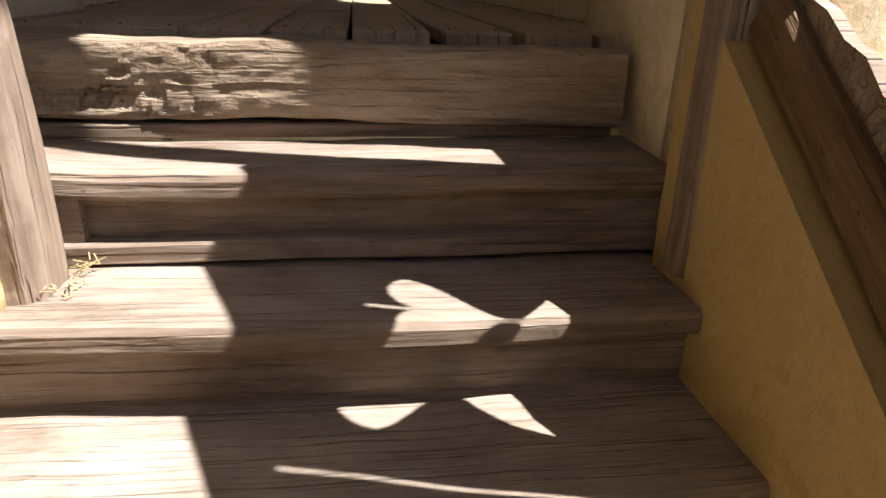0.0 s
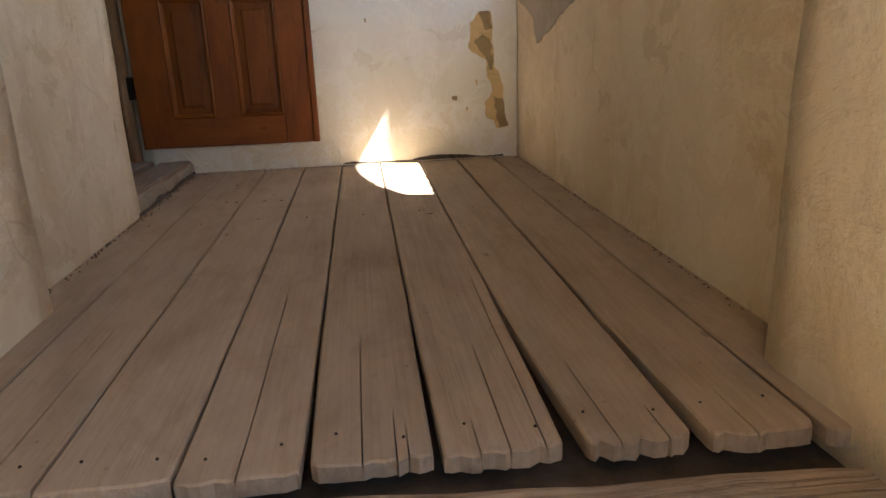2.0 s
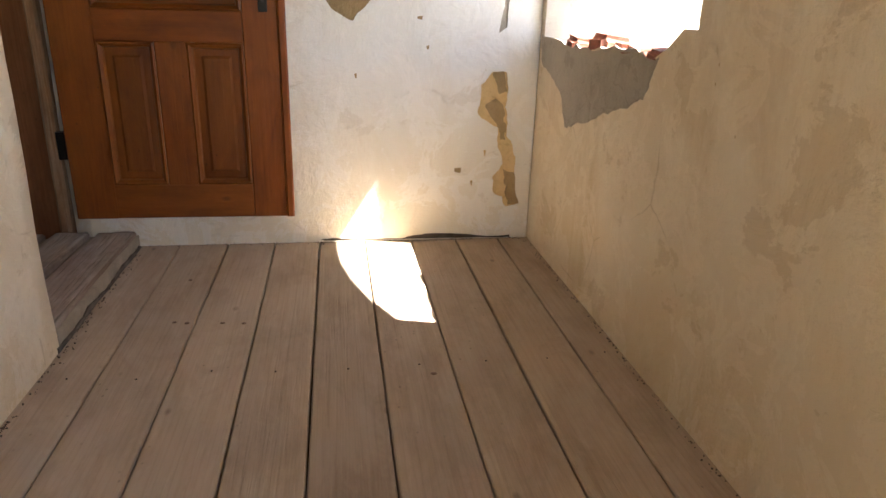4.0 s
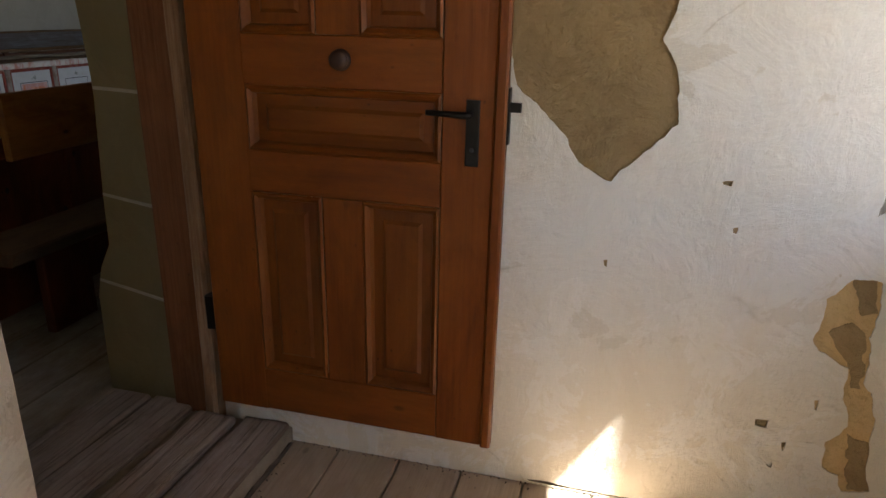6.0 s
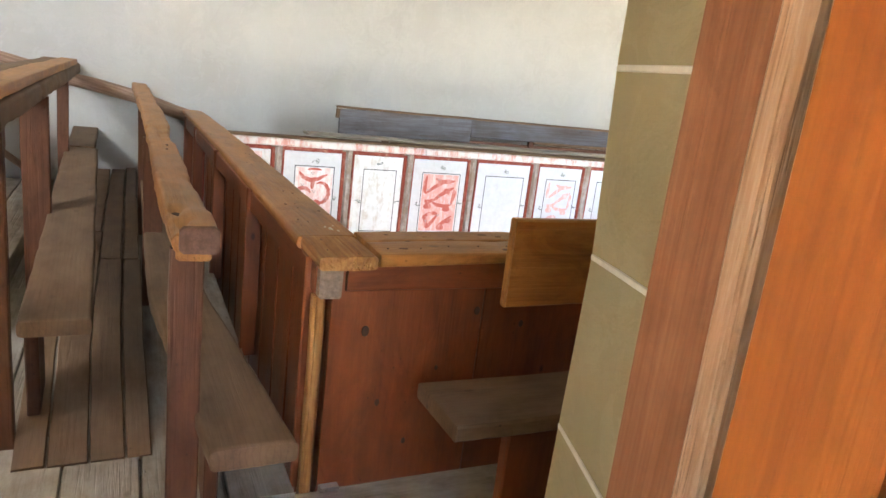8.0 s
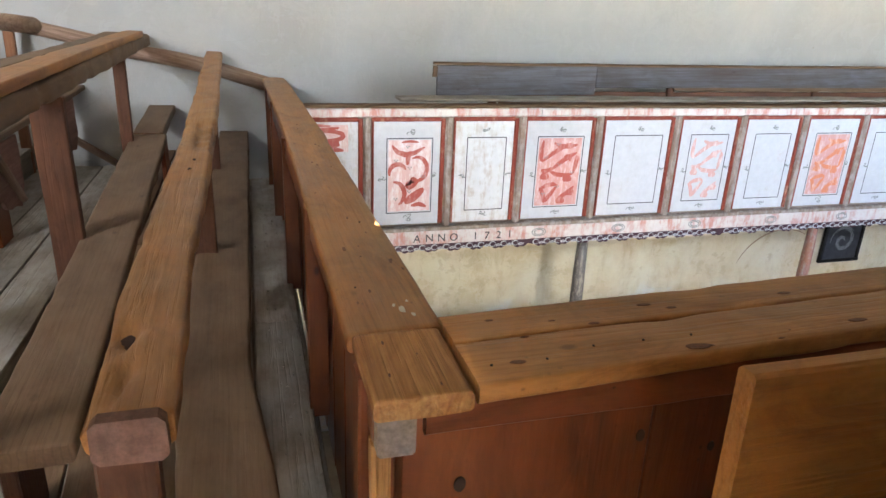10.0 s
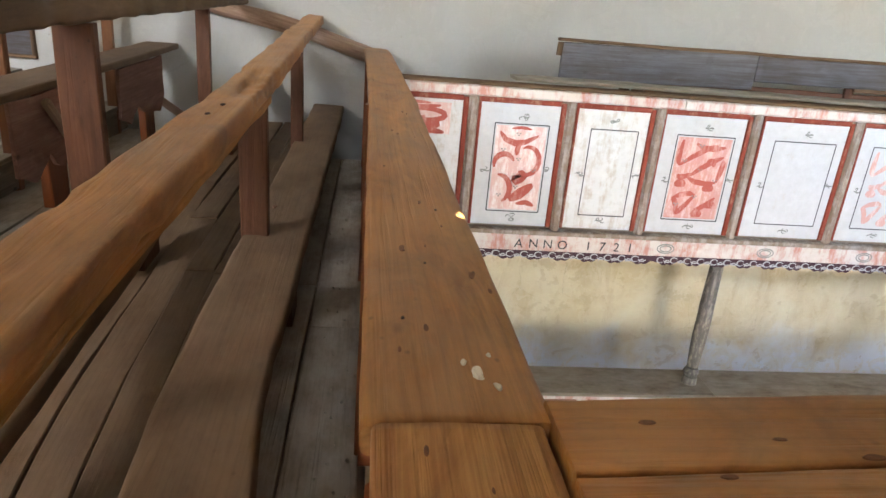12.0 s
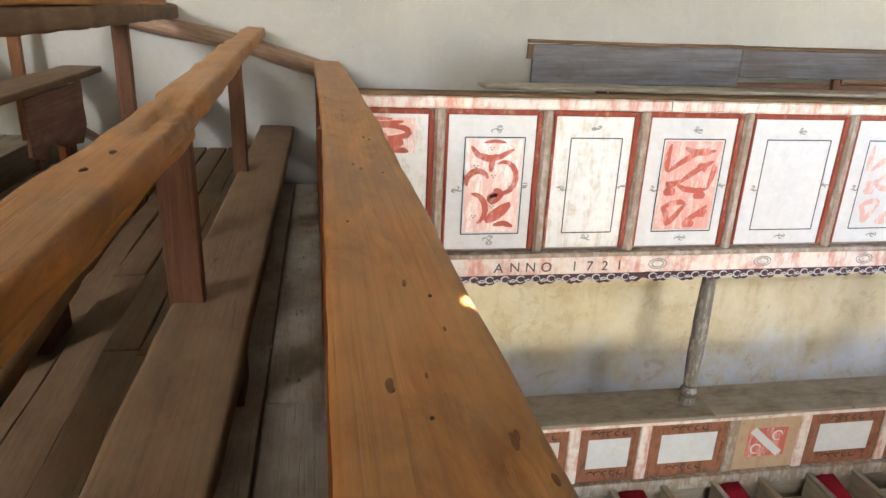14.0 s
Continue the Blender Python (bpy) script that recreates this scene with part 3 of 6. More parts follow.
# hewn beam: a fine uneven skin, deep chops and a rotten knot at the sunny end
bm = bmesh.new()
lump_box(bm, (-0.1, -0.075, -0.1), (1.50, 0.075, 0.1), 0.0125, 0.0)
for v in bm.verts:
    p = v.co.copy()
    edge = max(0.0, abs(p.y) - 0.055) + max(0.0, abs(p.z) - 0.08)
    ridge = abs(noise.noise(Vector((p.x * 5, p.y * 20, p.z * 34)))) * 0.007 + abs(noise.noise(Vector((p.x * 13, p.y * 30, p.z * 75)))) * 0.004
    sunny = max(0.0, min(1.0, (0.62 - p.x) / 0.2))
    ridge *= 1 - 0.45 * sunny
    chop = max(0.0, noise.noise(Vector((p.x * 20 + p.z * 34, p.y * 9, p.z * 20 - p.x * 16)))) * 0.013 * sunny
    r = math.hypot((p.x - 0.20) / 0.12, (p.z + 0.035) / 0.055)
    knot = 0.028 * max(0.0, 1 - r) * (0.7 + 0.6 * noise.noise(Vector((p.x * 60, p.z * 60, 1)))) + 0.007 * max(0.0, 1.8 - r) * abs(math.sin(r * 9 + noise.noise(p * 14) * 3))
    front = 1.0 if p.y < -0.05 else 0.3
    v.co.y += (ridge + chop + knot) * front * (1 if p.y < 0 else -1) + (0.4 * edge if p.y < 0 else -0.4 * edge)
    v.co.z -= math.copysign(0.3 * edge, p.z) - noise.noise(Vector((p.x * 2.2, p.y, 4))) * 0.012 - noise.noise(Vector((p.x * 9, p.y * 6, 2))) * 0.005
    f = (p.x + 0.1) / 1.6
    v.co += Vector((0, -0.300 - 0.075 * f, -0.105 - 0.012 * f))
beam = part("beam", bm, BEAM_WOOD)
tagged(beam, "thick cracked grey timber beam at the landing edge", "beam", kind="structure")
box_between("shim", (0.05, -0.38, -0.245), (1.5, -0.26, -0.21), STEP_WOOD, stair, rough=0.004)
post = timber("newel_post", ((0.155, -0.80, -0.50), (0.165, -0.80, -0.1), (0.125, -0.81, 0.4), (0.085, -0.81, 2.45)), 0.175, 0.16, STEP_WOOD, None, bev=0.03, rough=0.012, step=0.06)
tagged(post, "rounded weathered grey wooden post beside the stair", "post", kind="structure")

lump_wall("pier_left", [((-0.12, -0.94, -0.47), (0.185, -0.70, -0.09))], FLAKE_RIM, "crumbling low plaster pier at the foot of the post", amount=0.02, step=0.05)
# left side of the stair; upper wall unseen, raised to shut out sky light
lump_wall("wall_stair_left", [((-0.45, -3.2, -1.7), (-0.1, -0.38, 2.52))], OCHRE_PLASTER, "ochre plastered stair wall, its unseen upper part added to cut sky light")
# added behind the start, out of view, to lower the stair's sky fill
lump_wall("wall_stair_foot", [((-0.45, -3.65, -1.7), (1.7, -3.3, 0.9))], OCHRE_PLASTER, "unseen added wall that cuts sky light on the stair", step=0.3)
# right side: low ochre wall under a sloping string, pier at the top
bm = bmesh.new()
slab([[(-0.72, -1.7), (-0.72, 0.15), (-3.1, -1.63), (-3.1, -1.9)]], lambda u, v, d: (1.5 + d, u, v), 0.2, bm)
tagged(part("wall_stair_right", bm, OCHRE_PLASTER), "ochre plastered low wall under the stair rail", "wall", kind="structure")
lump_wall("pier", [((1.53, -0.62, -1.7), (2.0, 0.01, 2.5)), ((1.53, -0.78, -1.7), (1.95, -0.62, 0.37))], LANDING_PLASTER, "yellowed plaster pier between stair and landing", amount=0.012, step=0.08)

rail = thing("stair_balustrade", (1.58, -1.6, -0.4), "fretted dark wooden balustrade with sloping rails", "balustrade", kind="structure")
SL = 0.75
timber("post", ((1.55, -0.83, -0.44), (1.56, -0.815, 1.3), (1.56, -0.79, 2.4)), 0.13, 0.09, STEP_WOOD, rail, bev=0.012, rough=0.006)
timber("string", ((1.60, -0.9, 0.09), (1.60, -3.0, 0.09 - 2.1 * SL)), 0.115, 0.105, DARK_STRING, rail, "sloping timber on the low wall", bev=0.012, rough=0.006)
timber("top_rail", ((1.58, -0.86, 1.285), (1.58, -3.0, 1.285 - 2.14 * 0.69)), 0.10, 0.07, STEP_WOOD, rail, bev=0.012, rough=0.004)


def fret(side, cy, edge, foot, top, cz):
    """Outline of a board whose inner edge is cut to half a stem, half a heart and half a pointed opening; side is -1 or 1."""
    pts = [(cy, foot), (cy, cz - 0.465), (cy + 0.055 * side, cz - 0.455 + 0.03 * side), (cy + 0.125 * side, cz - 0.475 + 0.075 * side)]
    pts += [(cy + 0.09 * side, cz - 0.36 + 0.015 * side), (cy + 0.045 * side, cz - 0.295), (cy + 0.003 * side, cz - 0.242)]
    for t in range(20, 1, -1):
        a = math.pi * t / 20
        x = 0.14 * math.sin(a) ** 3
        y = (13 * math.cos(a) - 5 * math.cos(2 * a) - 2 * math.cos(3 * a) - math.cos(4 * a)) / 17
        pts.append((cy + max(x, 0.003 if t > 10 else 0.008) * side, cz + 0.235 * y + 0.1 * x * side))
    return pts + [(cy + 0.008 * side, cz + 0.245), (cy, cz + 0.25), (cy, top), (edge, top + 0.69 * (edge - cy)), (edge, foot + SL * (edge - cy))]


for i in range(4):
    cy = -1.093 - 0.55 * i
    drop = -SL * 0.55 * i
    for side in (-1, 1):
        outline = fret(side, cy, cy + 0.268 * side, -0.08 + drop, 1.285 + 0.69 * (cy + 0.86), 0.525 + drop)
        bm = bmesh.new()
        rim = [[bm.verts.new((x, u, v)) for u, v in outline] for x in (1.57, 1.595)]
        for r in rim:
            bm.faces.new(r)
        for k in range(len(outline)):
            n = (k + 1) % len(outline)
            bm.faces.new((rim[0][k], rim[0][n], rim[1][n], rim[1][k]))
        bm.normal_update()
        bmesh.ops.triangulate(bm, faces=[f for f in bm.faces if len(f.verts) > 4])
        part("fretted_board", bm, STEP_WOOD, rail, "board with half a heart cut from its edge")

# roof over stair and landing; unseen, its right edge set to bound the sun
tagged(box_between("ceiling", (-0.6, -3.4, 2.5), (1.725, 3.2, 2.62), PLANK_WOOD), "boarded porch ceiling", "ceiling", kind="structure")

# ---- landing ----
FAR_Y = 2.745
lump_wall("wall_landing_end", [((-0.5, FAR_Y + 0.012, -1.7), (2.1, FAR_Y + 0.4, 2.52))], DOORWALL_PLASTER, "white limewashed wall with flaked plaster behind the door", amount=0.003)
lump_wall("wall_church_landing", [((-0.99, -0.38, -3.0), (-0.223, 1.72, 2.52)), ((-0.24, -0.38, -1.0), (-0.125, 0.62, 2.52))], LANDING_PLASTER, "uneven limewashed wall along the landing", amount=0.008, step=0.1)

# right wall with its broken, splayed window
def perimeter(y0, y1, z0, z1, z2, n, seed, rag):
    pts = []
    for i in range(n):
        pts.append((y0 + (y1 - y0) * i / n, z0))
    for i in range(n):
        pts.append((y1, z0 + (z2 - z0) * i / n))
    for i in range(n):
        t = i / n
        pts.append((y1 + (y0 - y1) * t, z2 + (z1 - z2) * t**2.4))
    for i in range(n):
        pts.append((y0, z1 + (z0 - z1) * i / n))
    out = []
    for i, (u, v) in enumerate(pts):
        w = wobble((u, v, seed), 6.0, rag, seed) + wobble((u, v, seed), 19.0, rag * 0.6, seed)
        k = 1.0 if i < n else 0.35
        out.append((u + w.x * k, v + w.y * k))
    return out


N_SIDE = 20
inner_hole = perimeter(1.33, 2.69, 0.965, 2.1, 2.3, N_SIDE, 2.0, 0.045)
inner_hole = [(u, v + 0.4 * max(0.0, 1.58 - u) if v < 1.05 else v) for u, v in inner_hole]
outer_hole = perimeter(1.56, 2.435, 0.98, 1.80, 2.15, N_SIDE, 5.0, 0.02)
XI, XO = 1.64, 2.0
bm = bmesh.new()
frame_rect = [(0.0, -1.7), (FAR_Y + 0.4, -1.7), (FAR_Y + 0.4, 2.52), (0.0, 2.52)]
for x, hole in ((XI, inner_hole), (XO, outer_hole)):
    edges = []
    for outline in (frame_rect, hole):
        vs = [bm.verts.new((x, u, v)) for u, v in outline]
        edges += [bm.edges.new((vs[i], vs[(i + 1) % len(vs)])) for i in range(len(vs))]
    bmesh.ops.triangle_fill(bm, edges=edges, use_beauty=True)
tops = [[bm.verts.new((x, u, v)) for u, v in frame_rect] for x in (XI, XO)]
for i in range(4):
    bm.faces.new((tops[0][i], tops[0][(i + 1) % 4], tops[1][(i + 1) % 4], tops[1][i]))
ins = [bm.verts.new((XI, u, v)) for u, v in inner_hole]
out = [bm.verts.new((XO, u, v)) for u, v in outer_hole]
for i in range(len(ins)):
    j = (i + 1) % len(ins)
    bm.faces.new((ins[i], ins[j], out[j], out[i]))
bmesh.ops.remove_doubles(bm, verts=bm.verts[:], dist=0.0005)
right_wall = tagged(part("wall_window", bm, LANDING_PLASTER), "yellowed plaster wall with a broken window opening", "wall", kind="structure")

# reveal faces take a whiter plaster: their glare put into the colour
right_wall.data.materials.append(WHITE_PLASTER)
for f in right_wall.data.polygons:
    if XI + 0.02 < f.center.x < XO - 0.02:
        f.material_index = 1

# fallen plaster below the sill, and the bricks laid bare
bm = slab([ragged([(2.72, 0.99), (2.70, 0.87), (2.38, 0.76), (2.30, 0.64), (2.05, 0.71), (1.85, 0.755), (1.60, 0.86), (1.53, 0.97), (1.75, 0.985), (2.2, 0.96)], 0.022, 3.0)], lambda u, v, d: (XI - 0.004 + d, u, v), 0.006)
part("bare_mortar", bm, GREY_MORTAR, right_wall, "grey mortar where plaster fell off")
bm = slab([ragged([(2.735, 1.5), (2.735, 1.95), (2.70, 1.9), (2.69, 1.45)], 0.015, 8.0)], lambda u, v, d: (XI - 0.004 + d, u, v), 0.006)
part("bare_mortar", bm, GREY_MORTAR, right_wall)
rng = random.Random(7)
for i, y in enumerate((1.60, 1.76, 1.90, 2.07, 2.36)):
    bm = bmesh.new()
    bmesh.ops.create_cube(bm, size=1, matrix=Matrix.Diagonal((0.13, 0.165 * rng.uniform(0.7, 1), 0.075, 1)))
    bmesh.ops.bevel(bm, geom=bm.edges[:], offset=0.02, segments=3, affect="EDGES")
    for v in bm.verts:
        v.co += wobble(v.co, 14, 0.018, i * 3.1) + wobble(v.co, 45, 0.006, i * 1.7)
    part("brick", bm, BRICK, right_wall, "crumbled red brick laid bare", pose(XI + 0.068, y, 0.978 + rng.uniform(-0.02, 0.012), rng.uniform(-5, 5), rng.uniform(-4, 4), rng.uniform(-8, 8)))

# the end wall's skin of limewash has come off in patches, down to mortar and an older yellow coat
end_wall = bpy.data.objects["wall_landing_end"]
on_end = lambda lift: (lambda u, v, d: (u, FAR_Y + 0.012 - lift + d, v))
BROWN_HOLE = ragged([(0.46, 1.57), (0.47, 1.42), (0.50, 1.27), (0.57, 1.21), (0.64, 1.14), (0.68, 1.07), (0.77, 1.03), (0.82, 1.08), (0.93, 1.19), (0.93, 1.30), (0.87, 1.41), (0.90, 1.55), (0.85, 1.78), (0.66, 1.84), (0.56, 1.66), (0.515, 1.55)], 0.012, 1.0)
TOP_HOLE = ragged([(1.39, 1.62), (1.51, 1.62), (1.507, 1.36), (1.486, 1.27), (1.503, 1.21), (1.489, 1.16), (1.478, 1.02), (1.437, 0.99), (1.466, 1.11), (1.474, 1.23), (1.428, 1.31)], 0.012, 2.0)
LOW_HOLE = ragged([(1.362, 0.62), (1.372, 0.76), (1.42, 0.82), (1.485, 0.82), (1.497, 0.73), (1.488, 0.66), (1.497, 0.58), (1.507, 0.52), (1.54, 0.48), (1.557, 0.34), (1.58, 0.175), (1.515, 0.17), (1.50, 0.22), (1.45, 0.235), (1.441, 0.33), (1.49, 0.38), (1.456, 0.50), (1.442, 0.56), (1.39, 0.60)], 0.013, 3.0, 8)
CHIPS = [ragged([(x, z), (x + w, z + 0.004), (x + w * 0.9, z - h), (x + 0.004, z - h * 0.8)], 0.006, 4.0 + x, 5) for x, z, w, h in ((1.252, 0.362, 0.034, 0.026), (1.10, 0.93, 0.014, 0.018), (1.335, 0.30, 0.012, 0.03), (1.30, 0.22, 0.02, 0.012), (1.06, 1.05, 0.03, 0.012), (0.78, 0.80, 0.012, 0.02), (1.39, 0.45, 0.012, 0.03))]
FOOT = ragged([(0.60, 0.014), (0.68, 0.022), (0.80, 0.012), (1.0, 0.013), (1.12, 0.034), (1.30, 0.028), (1.42, 0.013), (1.55, 0.02), (1.55, 0.006), (0.62, 0.006)], 0.005, 5.0)
skin = slab([[(-0.43, 0.0015), (1.632, 0.0015), (1.632, 2.49), (-0.43, 2.49)], BROWN_HOLE, TOP_HOLE, LOW_HOLE, FOOT] + CHIPS, on_end(0.016), 0.005)
part("limewash_skin", skin, DOORWALL_PLASTER, end_wall, "white limewash with flaked holes")
wide = lambda x0, x1, z0, z1: [(x0, z0), (x1, z0), (x1, z1), (x0, z1)]
part("bare_plaster", slab([wide(0.42, 0.97, 0.98, 1.88)], on_end(0.0095), 0.006), BARE_PLASTER, end_wall, "brown mortar where limewash flaked off")
part("bare_plaster", slab([wide(1.36, 1.53, 0.95, 1.66)], on_end(0.0095), 0.006), GREY_MORTAR, end_wall)
part("flaked_limewash", slab([wide(1.33, 1.60, 0.14, 0.85)], on_end(0.0095), 0.006), FLAKE_RIM, end_wall, "yellow older limewash under the flakes")
# dark backing stands for the shaded crack at the wall's foot
part("bare_plaster", slab([wide(0.55, 1.58, 0.002, 0.07)], on_end(0.0095), 0.006), DIRT_AND_GAP, end_wall)
for k, pts in enumerate(([(1.427, 0.816), (1.481, 0.818), (1.493, 0.729), (1.45, 0.715)], [(1.391, 0.655), (1.44, 0.69), (1.48, 0.66), (1.491, 0.577), (1.50, 0.506), (1.475, 0.51), (1.447, 0.564)], [(1.496, 0.36), (1.557, 0.338), (1.579, 0.173), (1.52, 0.171), (1.51, 0.26)])):
    part("bare_plaster", slab([ragged(pts, 0.02, 6.0 + k, 9)], on_end(0.0125), 0.004), BARE_PLASTER, end_wall)
for x, z, w, h in ((1.08, 0.9, 0.1, 0.15), (1.25, 0.28, 0.17, 0.12), (0.76, 0.72, 0.06, 0.1), (1.03, 1.02, 0.08, 0.05)):
    part("bare_plaster", slab([wide(x, x + w, z, z + h)], on_end(0.0095), 0.006), BARE_PLASTER, end_wall)

# doorway: raised threshold, frame, reveals
lump_wall("threshold", [((-0.62, 1.70, -0.3), (-0.225, 2.745, 0.055)), ((-1.0, 1.86, -0.3), (-0.62, 2.78, 0.045))], STONE, "worn step at the church door", amount=0.01, step=0.06)
lump_wall("wall_door_reveal", [((-0.5, 1.60, -1.0), (-0.223, 1.718, 2.52)), ((-0.66, 1.70, -1.0), (-0.465, 1.826, 2.52))], LANDING_PLASTER, "plaster edge of the doorway", amount=0.008, step=0.08)
door_frame = thing("door_frame", (-0.6, 2.3, 0.0), "worn brown wooden door frame", "door frame", kind="structure")
timber("jamb", ((-0.53, 2.762, 0.04), (-0.53, 2.762, 2.2)), 0.05, 0.10, BEAD_WOOD, door_frame, bev=0.012, rough=0.004)
timber("jamb_lining", ((-0.63, 2.775, 0.04), (-0.63, 2.775, 2.2)), 0.15, 0.05, FRAME_WOOD, door_frame, bev=0.004, rough=0.002)
timber("jamb", ((-0.57, 1.84, 0.04), (-0.57, 1.84, 2.2)), 0.13, 0.04, DOOR_WOOD, door_frame, bev=0.006, rough=0.002)
timber("head", ((-0.58, 1.80, 2.22), (-0.58, 2.80, 2.22)), 0.2, 0.08, FRAME_WOOD, door_frame)
box_between("strike_plate", (-0.56, 1.861, 1.02), (-0.52, 1.868, 1.17), IRON, door_frame, "iron strike plate")
box_between("hinge", (-0.505, 2.70, 0.42), (-0.47, 2.74, 0.54), IRON, door_frame, "black iron hinge")

# painted stone-like reveal on the church side, with white joints
bm = bmesh.new()
prof = [(-0.15, -1.09, 2.86), (0.40, -1.09, 2.87), (0.52, -1.06, 2.87), (0.62, -1.0, 2.86), (0.8, -0.99, 2.855), (1.2, -0.93, 2.815), (1.55, -0.96, 2.82), (2.6, -0.97, 2.82)]
cols = []
for z, x, y in prof:
    cols.append([bm.verts.new((-0.70, 2.768, z)), bm.verts.new(((x - 0.70) / 2, (y + 2.768) / 2, z)), bm.verts.new((x + 0.01, y - 0.004, z)), bm.verts.new((x - 0.004, y + 0.03, z)), bm.verts.new((x, 3.2, z)), bm.verts.new((-0.70, 3.2, z))])
for a, b in zip(cols, cols[1:]):
    for i in range(5):
        bm.faces.new((a[i], a[i + 1], b[i + 1], b[i]))
reveal = tagged(part("wall_reveal", bm, OLIVE_REVEAL), "olive painted door reveal with white joints", "wall", kind="structure")
for z in (0.47, 0.816, 1.195, 1.53, 1.88):
    for (za, xa, ya), (zb, xb, yb) in zip(prof, prof[1:]):
        if za <= z < zb:
            f = (z - za) / (zb - za)
            x, y = xa + (xb - xa) * f, ya + (yb - ya) * f
    timber("painted_joint", ((-0.71, 2.7675, z), ((x - 0.70) / 2, (y + 2.768) / 2 - 0.001, z), (x + 0.012, y - 0.003, z)), 0.006, 0.012, WHITE_LINE, reveal, bev=0.002, rough=0.0008, step=0.04)

# door leaf, opened flat against the end wall
door = thing("panelled_door", (-0.45, 2.70, 0.16), "orange-brown varnished panelled door standing open", "door")
X0, X1, Z0, Z1, YF = -0.462, 0.49, 0.155, 2.15, 2.685


def rail_piece(name, x0, x1, z0, z1, y0=YF, y1=YF + 0.04, mat=DOOR_WOOD):
    return box_between(name, (x0, y0, z0), (x1, y1, z1), mat, door, bev=0.004, rough=0.0008, step=0.3)


rail_piece("stile", X0, -0.285, Z0, Z1)
rail_piece("stile", 0.31, X1 - 0.032, Z0, Z1)
box_between("edge_strip", (X1 - 0.032, YF - 0.012, Z0), (X1, YF + 0.03, Z1), DOOR_WOOD, door, bev=0.006, rough=0.001)
for z0, z1 in ((Z0, 0.31), (0.925, 1.055), (1.245, 1.39), (1.98, Z1)):
    rail_piece("rail", -0.285, 0.31, z0, z1)
for z0, z1 in ((0.31, 0.925), (1.39, 1.98)):
    rail_piece("mullion", -0.055, 0.075, z0, z1)
for x0, x1, z0, z1 in ((-0.285, -0.055, 0.31, 0.925), (0.075, 0.31, 0.31, 0.925), (-0.285, 0.31, 1.055, 1.245), (-0.285, -0.055, 1.39, 1.98), (0.075, 0.31, 1.39, 1.98)):
    # raised and fielded panel with a moulding round it
    bm = bmesh.new()
    loops = []
    for inset, y in ((0.0, YF + 0.002), (0.008, YF - 0.004), (0.02, YF + 0.006), (0.026, YF + 0.022), (0.055, YF + 0.020), (0.066, YF + 0.012)):
        loops.append([bm.verts.new(p) for p in ((x0 + inset, y, z0 + inset), (x1 - inset, y, z0 + inset), (x1 - inset, y, z1 - inset), (x0 + inset, y, z1 - inset))])
    for a, b in zip(loops, loops[1:]):
        for i in range(4):
            bm.faces.new((a[i], a[(i + 1) % 4], b[(i + 1) % 4], b[i]))
    bm.faces.new(loops[-1])
    turn = Matrix.Rotation(radians(90), 4, "Y") if z1 - z0 > x1 - x0 else Matrix.Identity(4)
    at = Matrix.Translation(((x0 + x1) / 2, YF, (z0 + z1) / 2)) @ turn
    bm.transform(at.inverted())
    part("panel", bm, DOOR_PANEL, door, at=at)
# lock plate, lever, bolt, knob
plate = box_between("lock_plate", (0.38, YF - 0.008, 1.055), (0.418, YF, 1.235), IRON, door, "black iron lock plate", bev=0.008, rough=0.0)
rod("lever", ((0.40, YF - 0.01, 1.2), (0.40, YF - 0.05, 1.2), (0.385, YF - 0.055, 1.2), (0.28, YF - 0.055, 1.203)), (0.009, 0.009, 0.009, 0.007), IRON, plate, sides=8)
rod("keyhole", ((0.399, YF - 0.0095, 1.10), (0.399, YF - 0.006, 1.10)), 0.007, BLACK_PAINT, plate, sides=8)
box_between("lock_case", (X1, YF + 0.005, 1.12), (X1 + 0.006, YF + 0.03, 1.27), IRON, door, bev=0.001)
box_between("latch", (X1, YF + 0.008, 1.205), (X1 + 0.035, YF + 0.026, 1.23), IRON, door, bev=0.002)
bm = bmesh.new()
bmesh.ops.create_uvsphere(bm, u_segments=20, v_segments=12, radius=0.027, matrix=Matrix.Diagonal((1, 0.55, 1, 1)))
bmesh.ops.create_cone(bm, cap_ends=True, segments=20, radius1=0.03, radius2=0.026, depth=0.012, matrix=Matrix.Translation((0, 0.014, 0)) @ Matrix.Rotation(radians(90), 4, "X"))
part("knob", bm, BRASS, door, "round dark knob", at=Matrix.Translation((0.02, YF - 0.02, 1.325)), smooth=True)

# landing planks
floor = thing("floor_landing", (0.7, 1.2, -0.05), "bare worn plank floor of the landing", "floor", kind="structure")
JOINTS = [-0.235, -0.048, 0.172, 0.389, 0.598, 0.82, 1.048, 1.27, 1.484, 1.68]
# for each plank: gap growth at its near end on either edge, rounding of the corners, rot of the end, splits (across, length)
WORN = [(0, 0, 0.004, 0.004, ()), (0, 0.001, 0.006, 0.005, ((0.62, 0.7),)), (0.001, 0.001, 0.006, 0.005, ()), (0.001, 0.004, 0.008, 0.012, ((0.5, 0.9),)),
        (0.006, 0.006, 0.012, 0.018, ((0.42, 0.5), (0.7, 0.16), (0.8, 0.1))), (0.006, 0.012, 0.012, 0.026, ((0.55, 0.42), (0.85, 0.9), (0.3, 0.1))), (0.022, 0.008, 0.018, 0.03, ((0.3, 0.3), (0.75, 0.12))), (0.014, 0.004, 0.022, 0.028, ((0.4, 0.14),)), (0.004, 0.0, 0.012, 0.012, ())]


